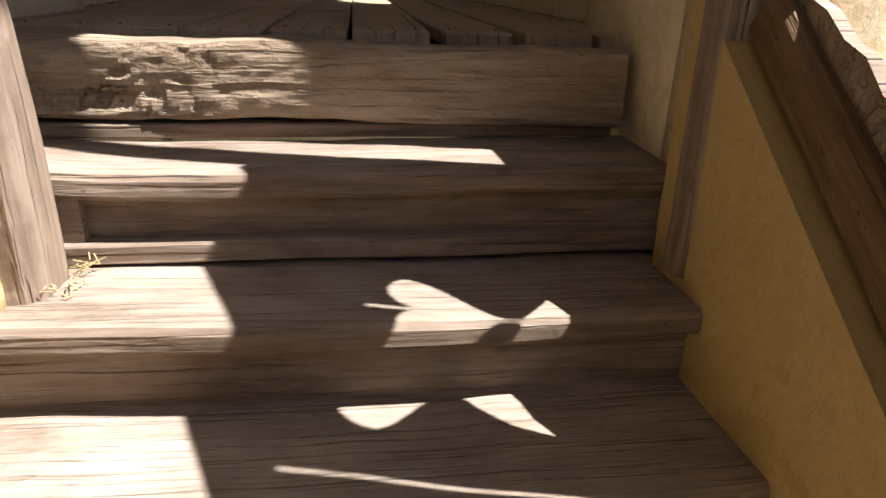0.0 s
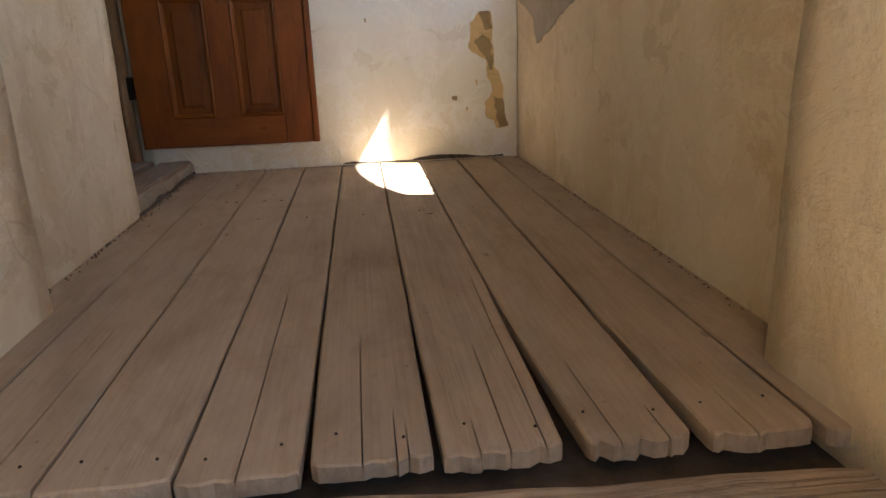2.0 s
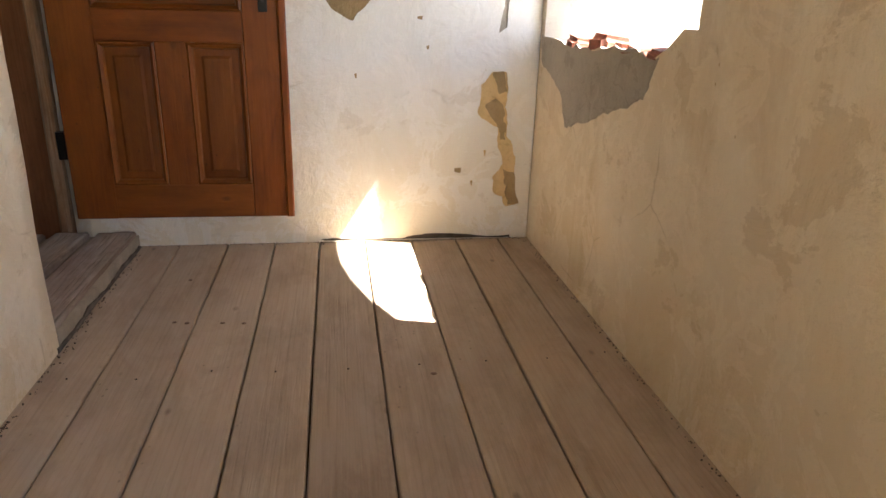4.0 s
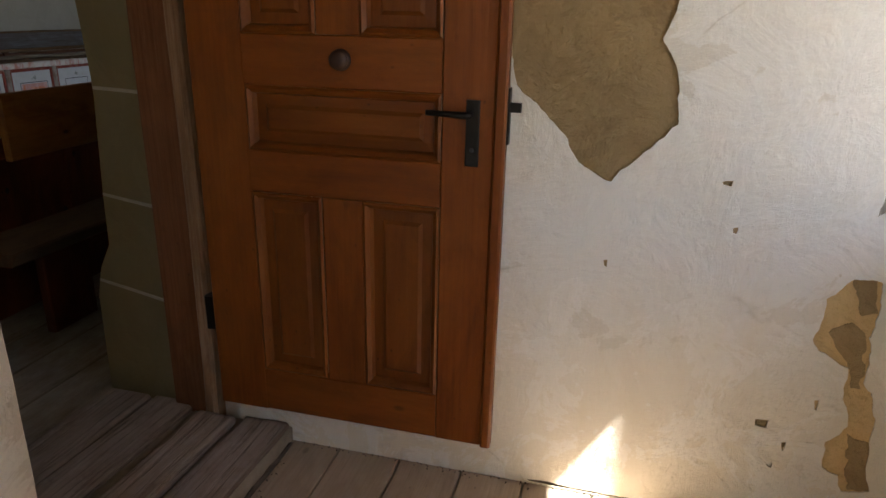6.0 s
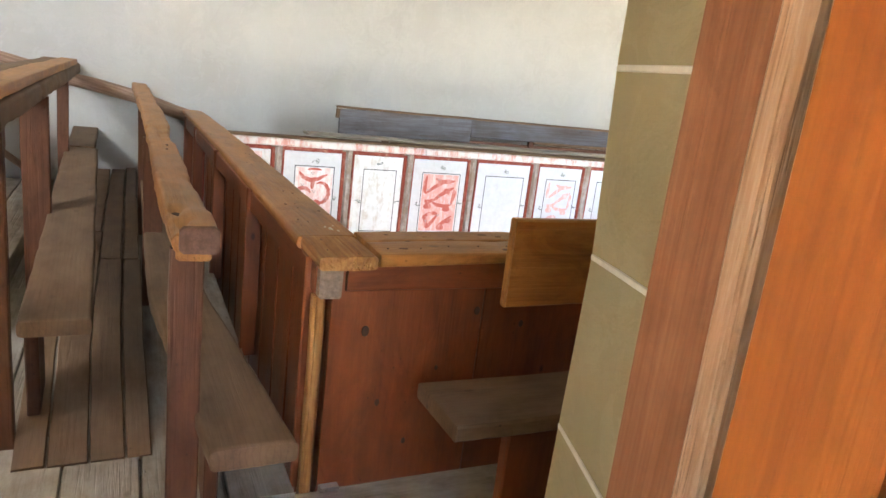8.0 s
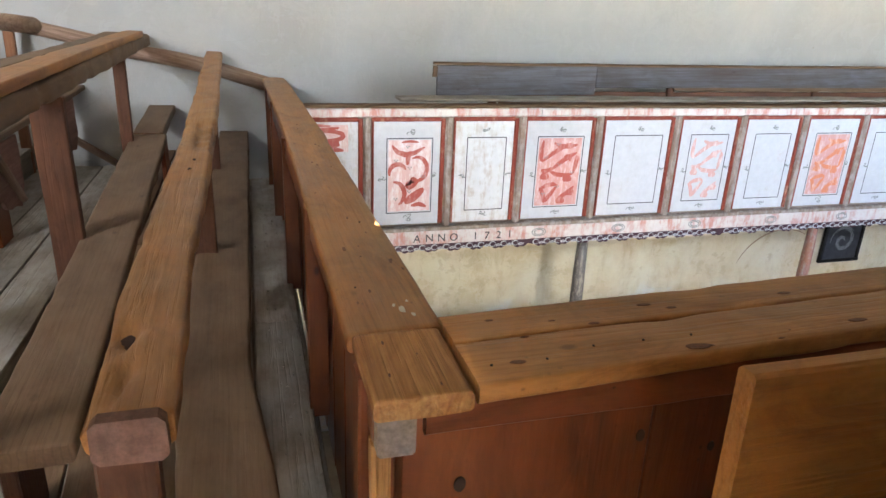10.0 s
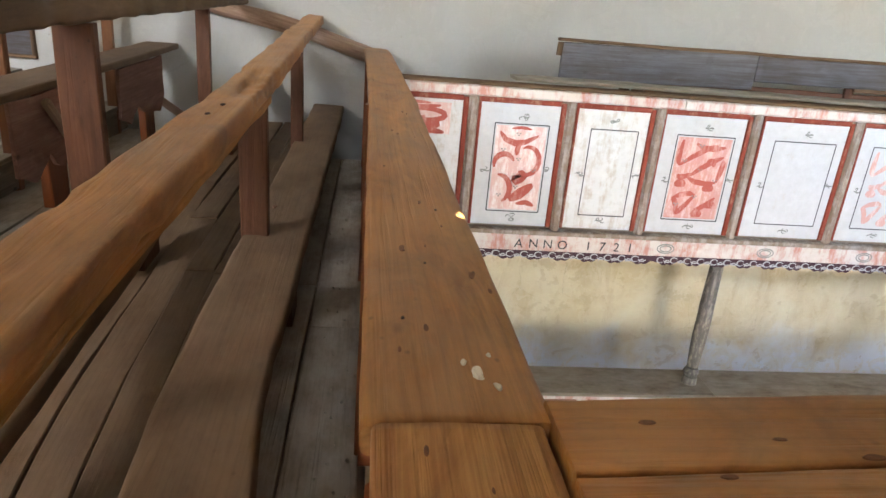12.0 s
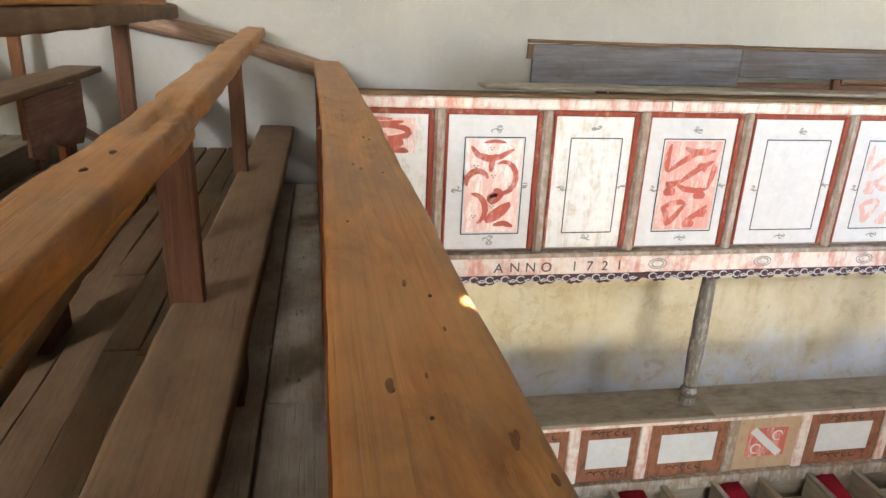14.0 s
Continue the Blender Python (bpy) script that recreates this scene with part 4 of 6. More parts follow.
def worn_plank(a, b, near, far, wear, seed):
    """A floor board along y with a rotten, split near end."""
    left, right, corner, rot, splits = wear
    length, drop = far - near, random.uniform(-0.003, 0.003)
    us = [(u, 0) for u in (0, 0.02, 0.06, 0.13, 0.22, 0.32, 0.42, 0.5, 0.6, 0.7, 0.8, 0.88, 0.94, 0.98, 1)]
    for u, l in splits:
        us = [p for p in us if abs(p[0] - u) > 0.012] + [(u - 0.008, 0), (u, l), (u + 0.008, 0)]
    us.sort()
    ds = [0, 0.005, 0.015, 0.03, 0.05, 0.08, 0.12, 0.17] + [0.25 + 0.09 * k for k in range(int((length - 0.3) / 0.09))] + [length]
    bm, mid = bmesh.new(), (a + b) / 2
    grid = []
    for d in ds:
        k = max(0.0, 1 - d / 0.9) ** 1.6
        row = []
        for u, l in us:
            w = noise.noise(Vector((u * 7 + seed * 9, seed, 0))) + 0.7 * noise.noise(Vector((u * 23 + seed * 3, 2, seed)))
            e = abs(w) * rot + corner * (math.exp(-u / 0.06) + math.exp((u - 1) / 0.06))
            x = (a + left * k) * (1 - u) + (b - right * k) * u + 0.002 * noise.noise(Vector((d * 3, seed, 5)))
            y = d + e * max(0.0, 1 - d / 0.25)
            z = drop - (0.004 if u in (0, 1) else 0) - 0.004 * max(0, 1 - d / 0.006) + 0.0025 * noise.noise(Vector((u * 2 + seed, d * 2, 1)))
            if l and d < l:
                z -= 0.016 * (1 - d / l) ** 0.6
                x += 0.006 * noise.noise(Vector((d * 5, seed, u)))
            row.append(bm.verts.new((y, mid - x, z)))
        grid.append(row)
    for r, s in zip(grid, grid[1:]):
        for i in range(len(us) - 1):
            bm.faces.new((r[i], r[i + 1], s[i + 1], s[i]))
    rim = grid[0][:] + [r[-1] for r in grid[1:-1]] + grid[-1][::-1] + [r[0] for r in grid[-2:0:-1]]
    low = [bm.verts.new((v.co.x, v.co.y, -0.036)) for v in rim]
    for i in range(len(rim)):
        j = (i + 1) % len(rim)
        bm.faces.new((rim[i], rim[j], low[j], low[i]))
    bm.faces.new(low)
    return part("plank", bm, PLANK_WOOD, floor, at=Matrix.Translation((mid, near, 0)) @ Matrix.Rotation(radians(90), 4, "Z"))


random.seed(12)
rng = random.Random(11)
for i, (a, b) in enumerate(zip(JOINTS, JOINTS[1:])):
    near = -0.185 - 0.055 * (a + b) / 2 + (-0.012 if i < 4 else 0.012)
    worn_plank(a + 0.0028, b - 0.0028, near, FAR_Y + 0.01, WORN[i], 1.3 + i)
# underlay coloured dark, for the shade in the gaps between planks and beam
box_between("subfloor", (-0.3, -0.30, -0.22), (1.75, 2.9, -0.085), DIRT_AND_GAP, floor, rough=0.012, step=0.05)

# wooden sill inside the doorway
for k, (xa, w) in enumerate(((-0.72, 0.17), (-0.91, 0.19))):
    timber("sill_board", ((xa, 1.885, 0.058), (xa - 0.01, 2.3, 0.066), (xa, 2.77, 0.055)), w, 0.03, STEP_WOOD, bpy.data.objects["threshold"], "worn sill board", bev=0.01, rough=0.008, step=0.06)
worn_timber("step_board", ((-0.325, 1.735, 0.062), (-0.33, 2.25, 0.066), (-0.325, 2.735, 0.06)), 0.175, 0.03, STEP_WOOD, bpy.data.objects["threshold"], "worn front board of the step", wear=0.006, seed=14.0)
worn_timber("step_board", ((-0.50, 1.83, 0.072), (-0.505, 2.25, 0.078), (-0.50, 2.70, 0.07)), 0.15, 0.04, STEP_WOOD, bpy.data.objects["threshold"], "worn raised board of the step", wear=0.006, seed=17.0)
# ragged dark strip painted for the shaded gap where the step meets the floor
gap = slab([ragged([(1.70, 0.003), (2.72, 0.003), (2.70, 0.016), (2.45, 0.022), (2.2, 0.013), (2.0, 0.026), (1.85, 0.015), (1.70, 0.02)], 0.008, 9.0)], lambda u, v, d: (-0.216 + d, u, v), -0.008)
part("foot_gap", gap, DIRT_AND_GAP, bpy.data.objects["threshold"], "dark strip for the shaded crumbled joint at the floor")
# straw and crumbs in the corner of the step
rng = random.Random(21)
bm = bmesh.new()
for i in range(70):
    c = Vector((0.20 + rng.uniform(-0.03, 0.1), -0.76 + rng.uniform(-0.1, 0.06), -0.45 + rng.uniform(0.002, 0.03)))
    m = Matrix.Translation(c) @ Euler((0, rng.uniform(-0.5, 0.5), rng.uniform(0, 6.3))).to_matrix().to_4x4() @ Matrix.Diagonal((rng.uniform(0.01, 0.045), 0.0022, 0.0016, 1))
    bmesh.ops.create_cube(bm, size=1, matrix=m)
STRAW = plain("dry_straw", (0.55, 0.42, 0.22, 1), 0.9, var=0.4)
tagged(part("straw", bm, STRAW), "loose straw and crumbs on the step", "straw", kind="stuff")
bm = bmesh.new()
bmesh.ops.create_icosphere(bm, subdivisions=3, radius=0.05, matrix=Matrix.Diagonal((1.3, 0.8, 0.45, 1)))
for v in bm.verts:
    v.co += wobble(v.co, 16, 0.02, 4.0)
tagged(part("plaster_lump", bm, WHITE_PLASTER, at=Matrix.Translation((0.10, -0.87, -0.43))), "crumbled white plaster lump on the step", "rubble")
# nail heads in two rows across the landing
NAIL = plain("rusty_nail", (0.06, 0.04, 0.03, 1), 0.7, 0.4)
bm = bmesh.new()
bmesh.ops.create_cone(bm, cap_ends=True, segments=7, radius1=0.0032, radius2=0.0024, depth=0.003)
nail_mesh = bpy.data.meshes.new("nail")
bm.to_mesh(nail_mesh)
bm.free()
nail_mesh.materials.append(NAIL)
for y in (-0.14, 1.52):
    for a, b in zip(JOINTS, JOINTS[1:]):
        for f in ((0.22, 0.78) if y < 0 else (0.5,)):
            link_mesh("nail", nail_mesh, floor, "", Matrix.Translation((a + (b - a) * f + rng.uniform(-0.01, 0.01), y + rng.uniform(-0.02, 0.02), 0.0025)))
# dark knots that show in the boards
KNOT = plain("dark_knot", (0.17, 0.105, 0.065, 1), 0.8, var=0.4, scale=90)
bm = bmesh.new()
bmesh.ops.create_cone(bm, cap_ends=True, segments=14, radius1=0.012, radius2=0.011, depth=0.002)
knot_mesh = bpy.data.meshes.new("knot")
bm.to_mesh(knot_mesh)
bm.free()
knot_mesh.materials.append(KNOT)
for x, y in ((0.10, 1.90), (0.145, 1.89), (0.27, 1.88), (0.345, 1.87), (0.30, 2.42), (0.08, 2.3), (0.98, 1.45)):
    link_mesh("knot", knot_mesh, floor, "", Matrix.Translation((x, y, 0.0015)) @ Matrix.Diagonal((rng.uniform(0.6, 1.0), rng.uniform(0.5, 0.8), 1, 1)))

bm = bmesh.new()
for i in range(700):
    k = i % 4
    t = rng.random()
    if k == 0:
        c = (1.635 - abs(rng.gauss(0, 0.012)), 0.0 + 2.72 * t, 0.002)
    elif k == 1:
        c = (-0.2 + 1.8 * t, FAR_Y - abs(rng.gauss(0, 0.012)), 0.002)
    elif k == 2:
        c = (-0.215 + abs(rng.gauss(0, 0.012)), 0.35 + 2.3 * t, 0.002)
    else:
        c = (0.0 + 1.5 * t, -0.235 - 0.05 * t + rng.gauss(0, 0.012), -0.082)
    s = rng.uniform(0.002, 0.007)
    bmesh.ops.create_cube(bm, size=1, matrix=Matrix.Translation(c) @ Euler((rng.random() * 3, rng.random() * 3, rng.random() * 3)).to_matrix().to_4x4() @ Matrix.Diagonal((s, s * 0.7, s * 0.5, 1)))
tagged(part("crumbs", bm, DIRT_AND_GAP), "dark crumbs and dirt along the wall feet", "dirt", kind="stuff")

# ---- church shell ----
WX = -7.0
lump_wall("wall_west", [((WX - 0.5, -2.2, 0.0), (WX, 12.6, 5.2))], CHURCH_PLASTER, "cream limewashed church wall", step=0.4, amount=0.012)
lump_wall("wall_west_lower", [((WX - 0.5, -2.2, -3.0), (WX, 12.6, 0.0))], YELLOW_PLASTER, "yellow stained lower church wall, whiter below", step=0.4, amount=0.012)
lump_wall("wall_south", [((WX - 0.5, -2.6, -3.0), (0.0, -2.2, 5.2))], CHURCH_PLASTER, "limewashed end wall", step=0.6)
lump_wall("wall_north", [((WX - 0.5, 12.6, -3.0), (0.0, 13.0, 5.2))], CHURCH_PLASTER, "limewashed end wall", step=0.6)
# the openings are unseen, cut to let the lamps' daylight in
EW = [((-1.0, 3.2, -3.0), (-0.45, 3.9, 5.2)), ((-1.0, 3.9, -0.5), (-0.45, 4.9, 5.2)), ((-1.0, 3.9, -3.0), (-0.45, 4.9, -1.8)), ((-1.0, 4.9, -3.0), (-0.45, 6.0, 5.2)),
      ((-1.0, 6.0, -3.0), (-0.45, 7.2, 0.9)), ((-1.0, 6.0, 2.9), (-0.45, 7.2, 5.2)), ((-1.0, 7.2, -3.0), (-0.45, 9.0, 5.2)), ((-1.0, 9.0, -3.0), (-0.45, 10.2, 0.9)), ((-1.0, 9.0, 2.9), (-0.45, 10.2, 5.2)), ((-1.0, 10.2, -3.0), (-0.45, 12.6, 5.2)),
      # slit at y 2.1 to 2.28 added to aim a sun spot
      ((-1.0, -0.38, 2.3), (-0.45, 3.2, 4.07)), ((-1.0, -0.38, 4.07), (-0.45, 2.103, 5.2)), ((-1.0, 2.275, 4.07), (-0.45, 3.2, 5.2)), ((-1.0, 2.103, 5.01), (-0.45, 2.275, 5.2)), ((-1.0, 2.9, -3.0), (-0.5, 3.2, 2.3)), ((-1.0, 1.72, -3.0), (-0.45, 2.9, -0.3)), ((-1.0, -2.2, -3.0), (-0.45, -0.38, 2.4)), ((-1.0, -2.2, 4.3), (-0.45, -0.38, 5.2)), ((-1.0, -2.2, 2.4), (-0.45, -1.75, 4.3)), ((-1.0, -0.5, 2.4), (-0.45, -0.38, 4.3)),
      ((-1.0, 1.72, -0.3), (-0.64, 1.80, 2.3))]
lump_wall("wall_east", EW, CHURCH_PLASTER, "thick limewashed wall with unseen openings cut for daylight", step=0.5, amount=0.004)
tagged(box_between("ceiling_church", (WX - 0.5, -2.6, 5.2), (-0.45, 13.0, 5.35), CHURCH_PLASTER), "plain flat church ceiling", "ceiling", kind="structure")
# added out of view to stop direct sun at the east openings
tagged(box_between("roof_eave", (-0.5, 3.25, 4.3), (2.0, 13.0, 4.4), GREY_WOOD), "unseen slab that keeps direct sun out of the church", "roof", kind="structure")
nave = tagged(box_between("floor_nave", (WX, -2.2, -3.0), (-1.0, 12.6, -2.75), STONE), "worn nave floor", "floor", kind="structure")

# ---- gallery on the door side ----
gal = thing("floor_gallery", (-4.0, 0.5, -0.1), "dusty grey plank gallery floor", "floor", kind="structure")
rng = random.Random(3)
y = -2.18
while y < 2.64:
    w = rng.uniform(0.2, 0.27)
    x = WX
    while x < -2.05:
        l = rng.uniform(2.2, 3.4)
        e = min(x + l, -2.0)
        if -2.0 - e < 0.5:
            e = -2.0
        timber("plank", ((x + 0.003, y + w / 2, rng.uniform(-0.004, 0.003)), (e - 0.003, y + w / 2, rng.uniform(-0.004, 0.003))), min(w, 2.66 - y) - 0.008, 0.03, GREY_WOOD, gal, bev=0.004, rough=0.003, step=0.3)
        x = e
    y += w
x = -2.03
while x < -1.0:
    w = 0.24
    timber("plank", ((x + w / 2, -2.18, -0.02), (x + w / 2, 11.0, -0.02)), min(w, -0.99 - x) - 0.008, 0.03, GREY_WOOD, gal, bev=0.004, rough=0.003, step=0.3)
    x += w
box_between("joists", (WX, -2.19, -0.2), (-2.1, 2.6, -0.05), GREY_WOOD, gal)
box_between("joists", (-2.1, -2.19, -0.2), (-1.01, 11.0, -0.06), GREY_WOOD, gal)
# raised tiers for the rows behind
for y1, z in ((1.42, 0.16), (0.72, 0.36), (0.0, 0.56)):
    for k in range(3):
        timber("tier_plank", ((WX + 0.01, y1 - 0.12 - 0.24 * k, z - 0.015), (-2.7, y1 - 0.12 - 0.24 * k, z - 0.015)), 0.232, 0.03, GREY_WOOD, gal, bev=0.004, rough=0.004, step=0.3)
    timber("tier_riser", ((WX + 0.01, y1 - 0.02, z - 0.11), (-2.7, y1 - 0.02, z - 0.11)), 0.025, 0.17, GREY_WOOD, gal, bev=0.004, rough=0.004, step=0.3)

# boards that climb behind the second row's seat
for k, (y, w, cut) in enumerate(((2.062, 0.085, -3.93), (1.955, 0.115, -4.0), (1.83, 0.125, -4.6), (1.71, 0.10, -5.2))):
    dz = 0.02 if k == 0 else 0.0
    timber("tread_board", ((-2.35, y + 0.02, 0.012), (-3.3, y, 0.2 + dz), (cut, y, 0.27 + dz)), w, 0.026, SEAT_WOOD, gal, "worn brown floor board", bev=0.004, rough=0.004, step=0.08)
    timber("tread_board", ((cut - 0.006, y - 0.004, 0.27 + dz), (-6.96, y, 0.275 + dz)), w - 0.006, 0.026, SEAT_WOOD, gal, "worn brown floor board", bev=0.004, rough=0.004, step=0.1)
# front parapet with its broad cap
par = thing("gallery_parapet", (-4.5, 2.66, 0.0), "brown wooden gallery parapet with a broad worn cap", "parapet")
worn_timber("cap", ((-2.20, 2.681, 0.872), (-4.5, 2.664, 0.874), (-6.97, 2.597, 0.880)), 0.222, 0.045, PEW_WOOD, par, "long worn cap board", wear=0.004, taper=0.16, seed=3.0)
worn_timber("corner_cap", ((-1.934, 2.681, 0.874), (-2.197, 2.681, 0.874)), 0.195, 0.045, CORNER_WOOD, par, "short patched corner board", wear=0.005, step=0.012, corner=0.25, seed=8.0)
x = -2.06
rng = random.Random(5)
while x > -6.94:
    w = rng.uniform(0.22, 0.30)
    f = (x + 2.06) / -4.9
    yb = 2.675 - 0.07 * f
    timber("board", ((x - w / 2, yb, -0.22), (x - w / 2, yb, 0.855)), w - 0.004, 0.022, RED_WOOD, par, bev=0.003, rough=0.001, step=0.3)
    x -= w
for px in (-2.12, -3.3, -4.6, -5.9, -6.8):
    f = (px + 2.06) / -4.9
    timber("post", ((px, 2.62 - 0.07 * f, -0.02), (px, 2.62 - 0.07 * f, 0.853)), 0.07, 0.08, RED_WOOD, par, bev=0.006, rough=0.003)
timber("top_beam", ((-2.02, 2.63, 0.79), (-6.97, 2.555, 0.79)), 0.06, 0.11, RED_WOOD, par, bev=0.008, rough=0.003)
timber("corner_post", ((-2.045, 2.617, -0.01), (-2.05, 2.617, 0.40), (-2.045, 2.617, 0.735)), 0.05, 0.04, CORNER_WOOD, par, "post with its stain worn to orange wood", bev=0.008, rough=0.004, step=0.05)
timber("beam_end", ((-2.005, 2.635, 0.795), (-1.965, 2.635, 0.795)), 0.075, 0.10, END_WOOD, par, "grey sawn beam end", bev=0.006, rough=0.004, step=0.02)

side = thing("side_parapet", (-2.05, 4.5, 0.0), "red-brown boarded side parapet with a broad cap", "parapet")
worn_timber("cap", ((-2.172, 2.785, 0.882), (-2.235, 4.1, 0.89), (-2.285, 8.0, 0.89)), 0.128, 0.045, PEW_WOOD, side, "broad worn cap board", wear=0.0035, corner=0.2, seed=5.0)
worn_timber("cap", ((-2.022, 2.785, 0.881), (-2.085, 4.1, 0.889), (-2.135, 8.0, 0.889)), 0.167, 0.045, PEW_WOOD, side, "broad worn cap board", wear=0.005, corner=0.25, seed=7.0)
y = 2.66
while y < 7.9:
    w = rng.uniform(0.42, 0.6)
    timber("board", ((-2.045, y + w / 2, -0.01), (-2.045, y + w / 2, 0.865)), 0.024, w - 0.004, RED_WOOD, side, bev=0.003, rough=0.001, step=0.3)
    y += w
timber("rail", ((-2.075, 2.7, 0.82), (-2.075, 7.9, 0.82)), 0.03, 0.09, RED_WOOD, side)
timber("outer_rail", ((-2.018, 2.70, 0.805), (-2.018, 7.9, 0.81)), 0.026, 0.10, RED_WOOD, side, bev=0.005, rough=0.004, step=0.08)
for y, z, r in ((2.79, 0.60, 0.017), (2.86, 0.32, 0.011), (3.22, 0.66, 0.014), (3.42, 0.60, 0.012), (2.98, 0.15, 0.01), (3.75, 0.42, 0.015), (3.08, 0.44, 0.008)):
    bm = bmesh.new()
    bmesh.ops.create_cone(bm, cap_ends=True, segments=14, radius1=r, radius2=r * 0.9, depth=0.003, matrix=Matrix.Rotation(radians(90), 4, "Y") @ Matrix.Diagonal((1.25, 0.85, 1, 1)))
    part("knot", bm, BRASS, side, at=Matrix.Translation((-2.0325, y, z)))

bench = thing("side_bench", (-1.7, 4.0, -0.02), "plain wooden bench along the side parapet", "bench")
timber("seat", ((-1.675, 2.92, 0.468), (-1.69, 7.8, 0.468)), 0.30, 0.055, SEAT_WOOD, bench, "thick worn seat plank", bev=0.008, rough=0.004)
timber("backrest", ((-1.575, 3.045, 0.985), (-1.59, 7.8, 0.985)), 0.035, 0.265, PEW_WOOD, bench, bev=0.006, rough=0.003)
for y in (3.35, 5.4, 7.3):
    timber("leg", ((-1.70, y, -0.01), (-1.70, y, 0.425)), 0.05, 0.28, RED_WOOD, bench)
for y in (3.6, 5.4, 7.3):
    timber("back_post", ((-1.545, y, -0.01), (-1.555, y, 1.08)), 0.06, 0.035, RED_WOOD, bench)


def pew(label, rail_pts, rail_w, rail_h, seat_pts, seat_w, seat_h, posts, foot, rail_mat=PEW_WOOD, bite=None):
    """A long open pew: rail on posts with a seat plank in front."""
    p = thing("gallery_pew", (posts[0][0], posts[0][1], foot), label, "pew", "gallery pews")
    worn_timber("rail", rail_pts, rail_w, rail_h, rail_mat, p, "worn hand-polished rail", wear=0.010, corner=0.2, bite=bite, seed=foot + rail_w * 40)
    worn_timber("seat", seat_pts, seat_w, seat_h, SEAT_WOOD, p, "thick dusty seat plank", wear=0.006, corner=0.25, seed=foot + 2.0)
    for x, y, top, w in posts:
        timber("post", ((x, y, foot), (x, y, top)), 0.045, w, POST_WOOD, p, bev=0.005, rough=0.003)
        timber("seat_leg", ((x - 0.2, y + 0.1, foot), (x - 0.2, y + 0.1, seat_pts[0][2] - seat_h / 2)), 0.2, 0.045, POST_WOOD, p)
    return p


def rotten(v):
    """Hollows of rot at the rail's near end, and the long gouge further along."""
    if v.x > -2.45:
        f = min(1.0, (v.x + 2.45) / 0.35)
        v = v + Vector((0, 0, -0.012 * f * abs(noise.noise(Vector((v.x * 4, v.y * 34, 2)))))) * (1.6 if v.z > 1.0 else 0.3)
        if v.y < 2.195 and v.z > 0.985 and v.x > -2.2:
            g = min(1.0, (v.x + 2.2) / 0.2) * min(1.0, (2.195 - v.y) / 0.02)
            v = v + Vector((0, 0, -0.03 * g * (0.6 + 0.8 * abs(noise.noise(v * 22)))))
        for x, y, r in ((-2.067, 2.172, 0.03), (-1.93, 2.188, 0.028)):
            d = math.hypot((v.x - x) / 1.6, v.y - y)
            if d < r and v.z > 0.97:
                v = v + Vector((0, 0, -0.03 * (1 - d / r)))
    if -4.05 < v.x < -3.45 and v.y > 2.19 and v.z > 0.985:
        f = math.sin((v.x + 4.05) / 0.6 * math.pi) * (0.6 + 0.9 * abs(noise.noise(Vector((v.x * 9, v.y * 30, 3)))))
        v = v + Vector((0, -0.018 * f, -0.022 * f))
    return v


row2 = pew("long gallery pew with a bent worn rail", ((-1.80, 2.212, 0.985), (-2.4, 2.195, 0.985), (-3.4, 2.192, 0.995), (-5.0, 2.17, 1.04), (-6.97, 2.13, 1.075)), 0.122, 0.065,
    ((-1.62, 2.36, 0.42), (-2.9, 2.237, 0.42), (-6.95, 2.245, 0.42)), 0.235, 0.06,
    [(-1.86, 2.19, 0.95, 0.09), (-3.98, 2.165, 0.98, 0.10), (-5.6, 2.14, 1.03, 0.07)], 0.0, bite=rotten)
timber("rail_lath", ((-1.83, 2.205, 0.93), (-2.4, 2.19, 0.932), (-3.9, 2.19, 0.95)), 0.09, 0.036, PEW_WOOD, row2, "split lower half of the rail", bev=0.008, rough=0.006, step=0.05)
timber("rail_end", ((-1.79, 2.215, 0.985), (-1.765, 2.215, 0.985)), 0.10, 0.07, RAIL_END, row2, "red-brown sawn end", bev=0.01, rough=0.004, step=0.02)
row3 = pew("long gallery pew with a flat dusty rail", ((-2.40, 1.635, 1.195), (-4.5, 1.625, 1.197), (-6.93, 1.60, 1.185)), 0.10, 0.085,
    ((-2.50, 1.81, 0.47), (-4.2, 1.76, 0.53), (-5.9, 1.71, 0.60)), 0.23, 0.055,
    [(-2.52, 1.62, 1.15, 0.11), (-3.97, 1.61, 1.152, 0.13), (-5.72, 1.60, 1.15, 0.075)], 0.0, SEAT_WOOD)
timber("seat", ((-5.905, 1.70, 0.61), (-6.95, 1.69, 0.64)), 0.20, 0.06, SEAT_WOOD, row3, bev=0.008, rough=0.004)
timber("seat_end", ((-5.95, 1.79, 0.0), (-5.95, 1.79, 0.58)), 0.2, 0.03, RED_WOOD, row3)
worn_timber("top_board", ((-2.38, 1.61, 1.263), (-4.4, 1.605, 1.265), (-6.62, 1.585, 1.25)), 0.12, 0.045, PEW_WOOD, row3, "pale worn top board", wear=0.005, corner=0.15, seed=11.0)
timber("top_board", ((-2.9, 1.487, 1.262), (-6.4, 1.465, 1.25)), 0.11, 0.04, SEAT_WOOD, row3, "pale worn top board", bev=0.01, rough=0.006, step=0.06)
timber("rail_end", ((-2.39, 1.635, 1.195), (-2.365, 1.635, 1.195)), 0.09, 0.08, END_WOOD, row3, "grey sawn end", bev=0.01, rough=0.004, step=0.02)
row4 = thing("gallery_pew", (-5, 1.0, 0.2), "rough back pew with a bent log rail", "pew", "gallery pews")
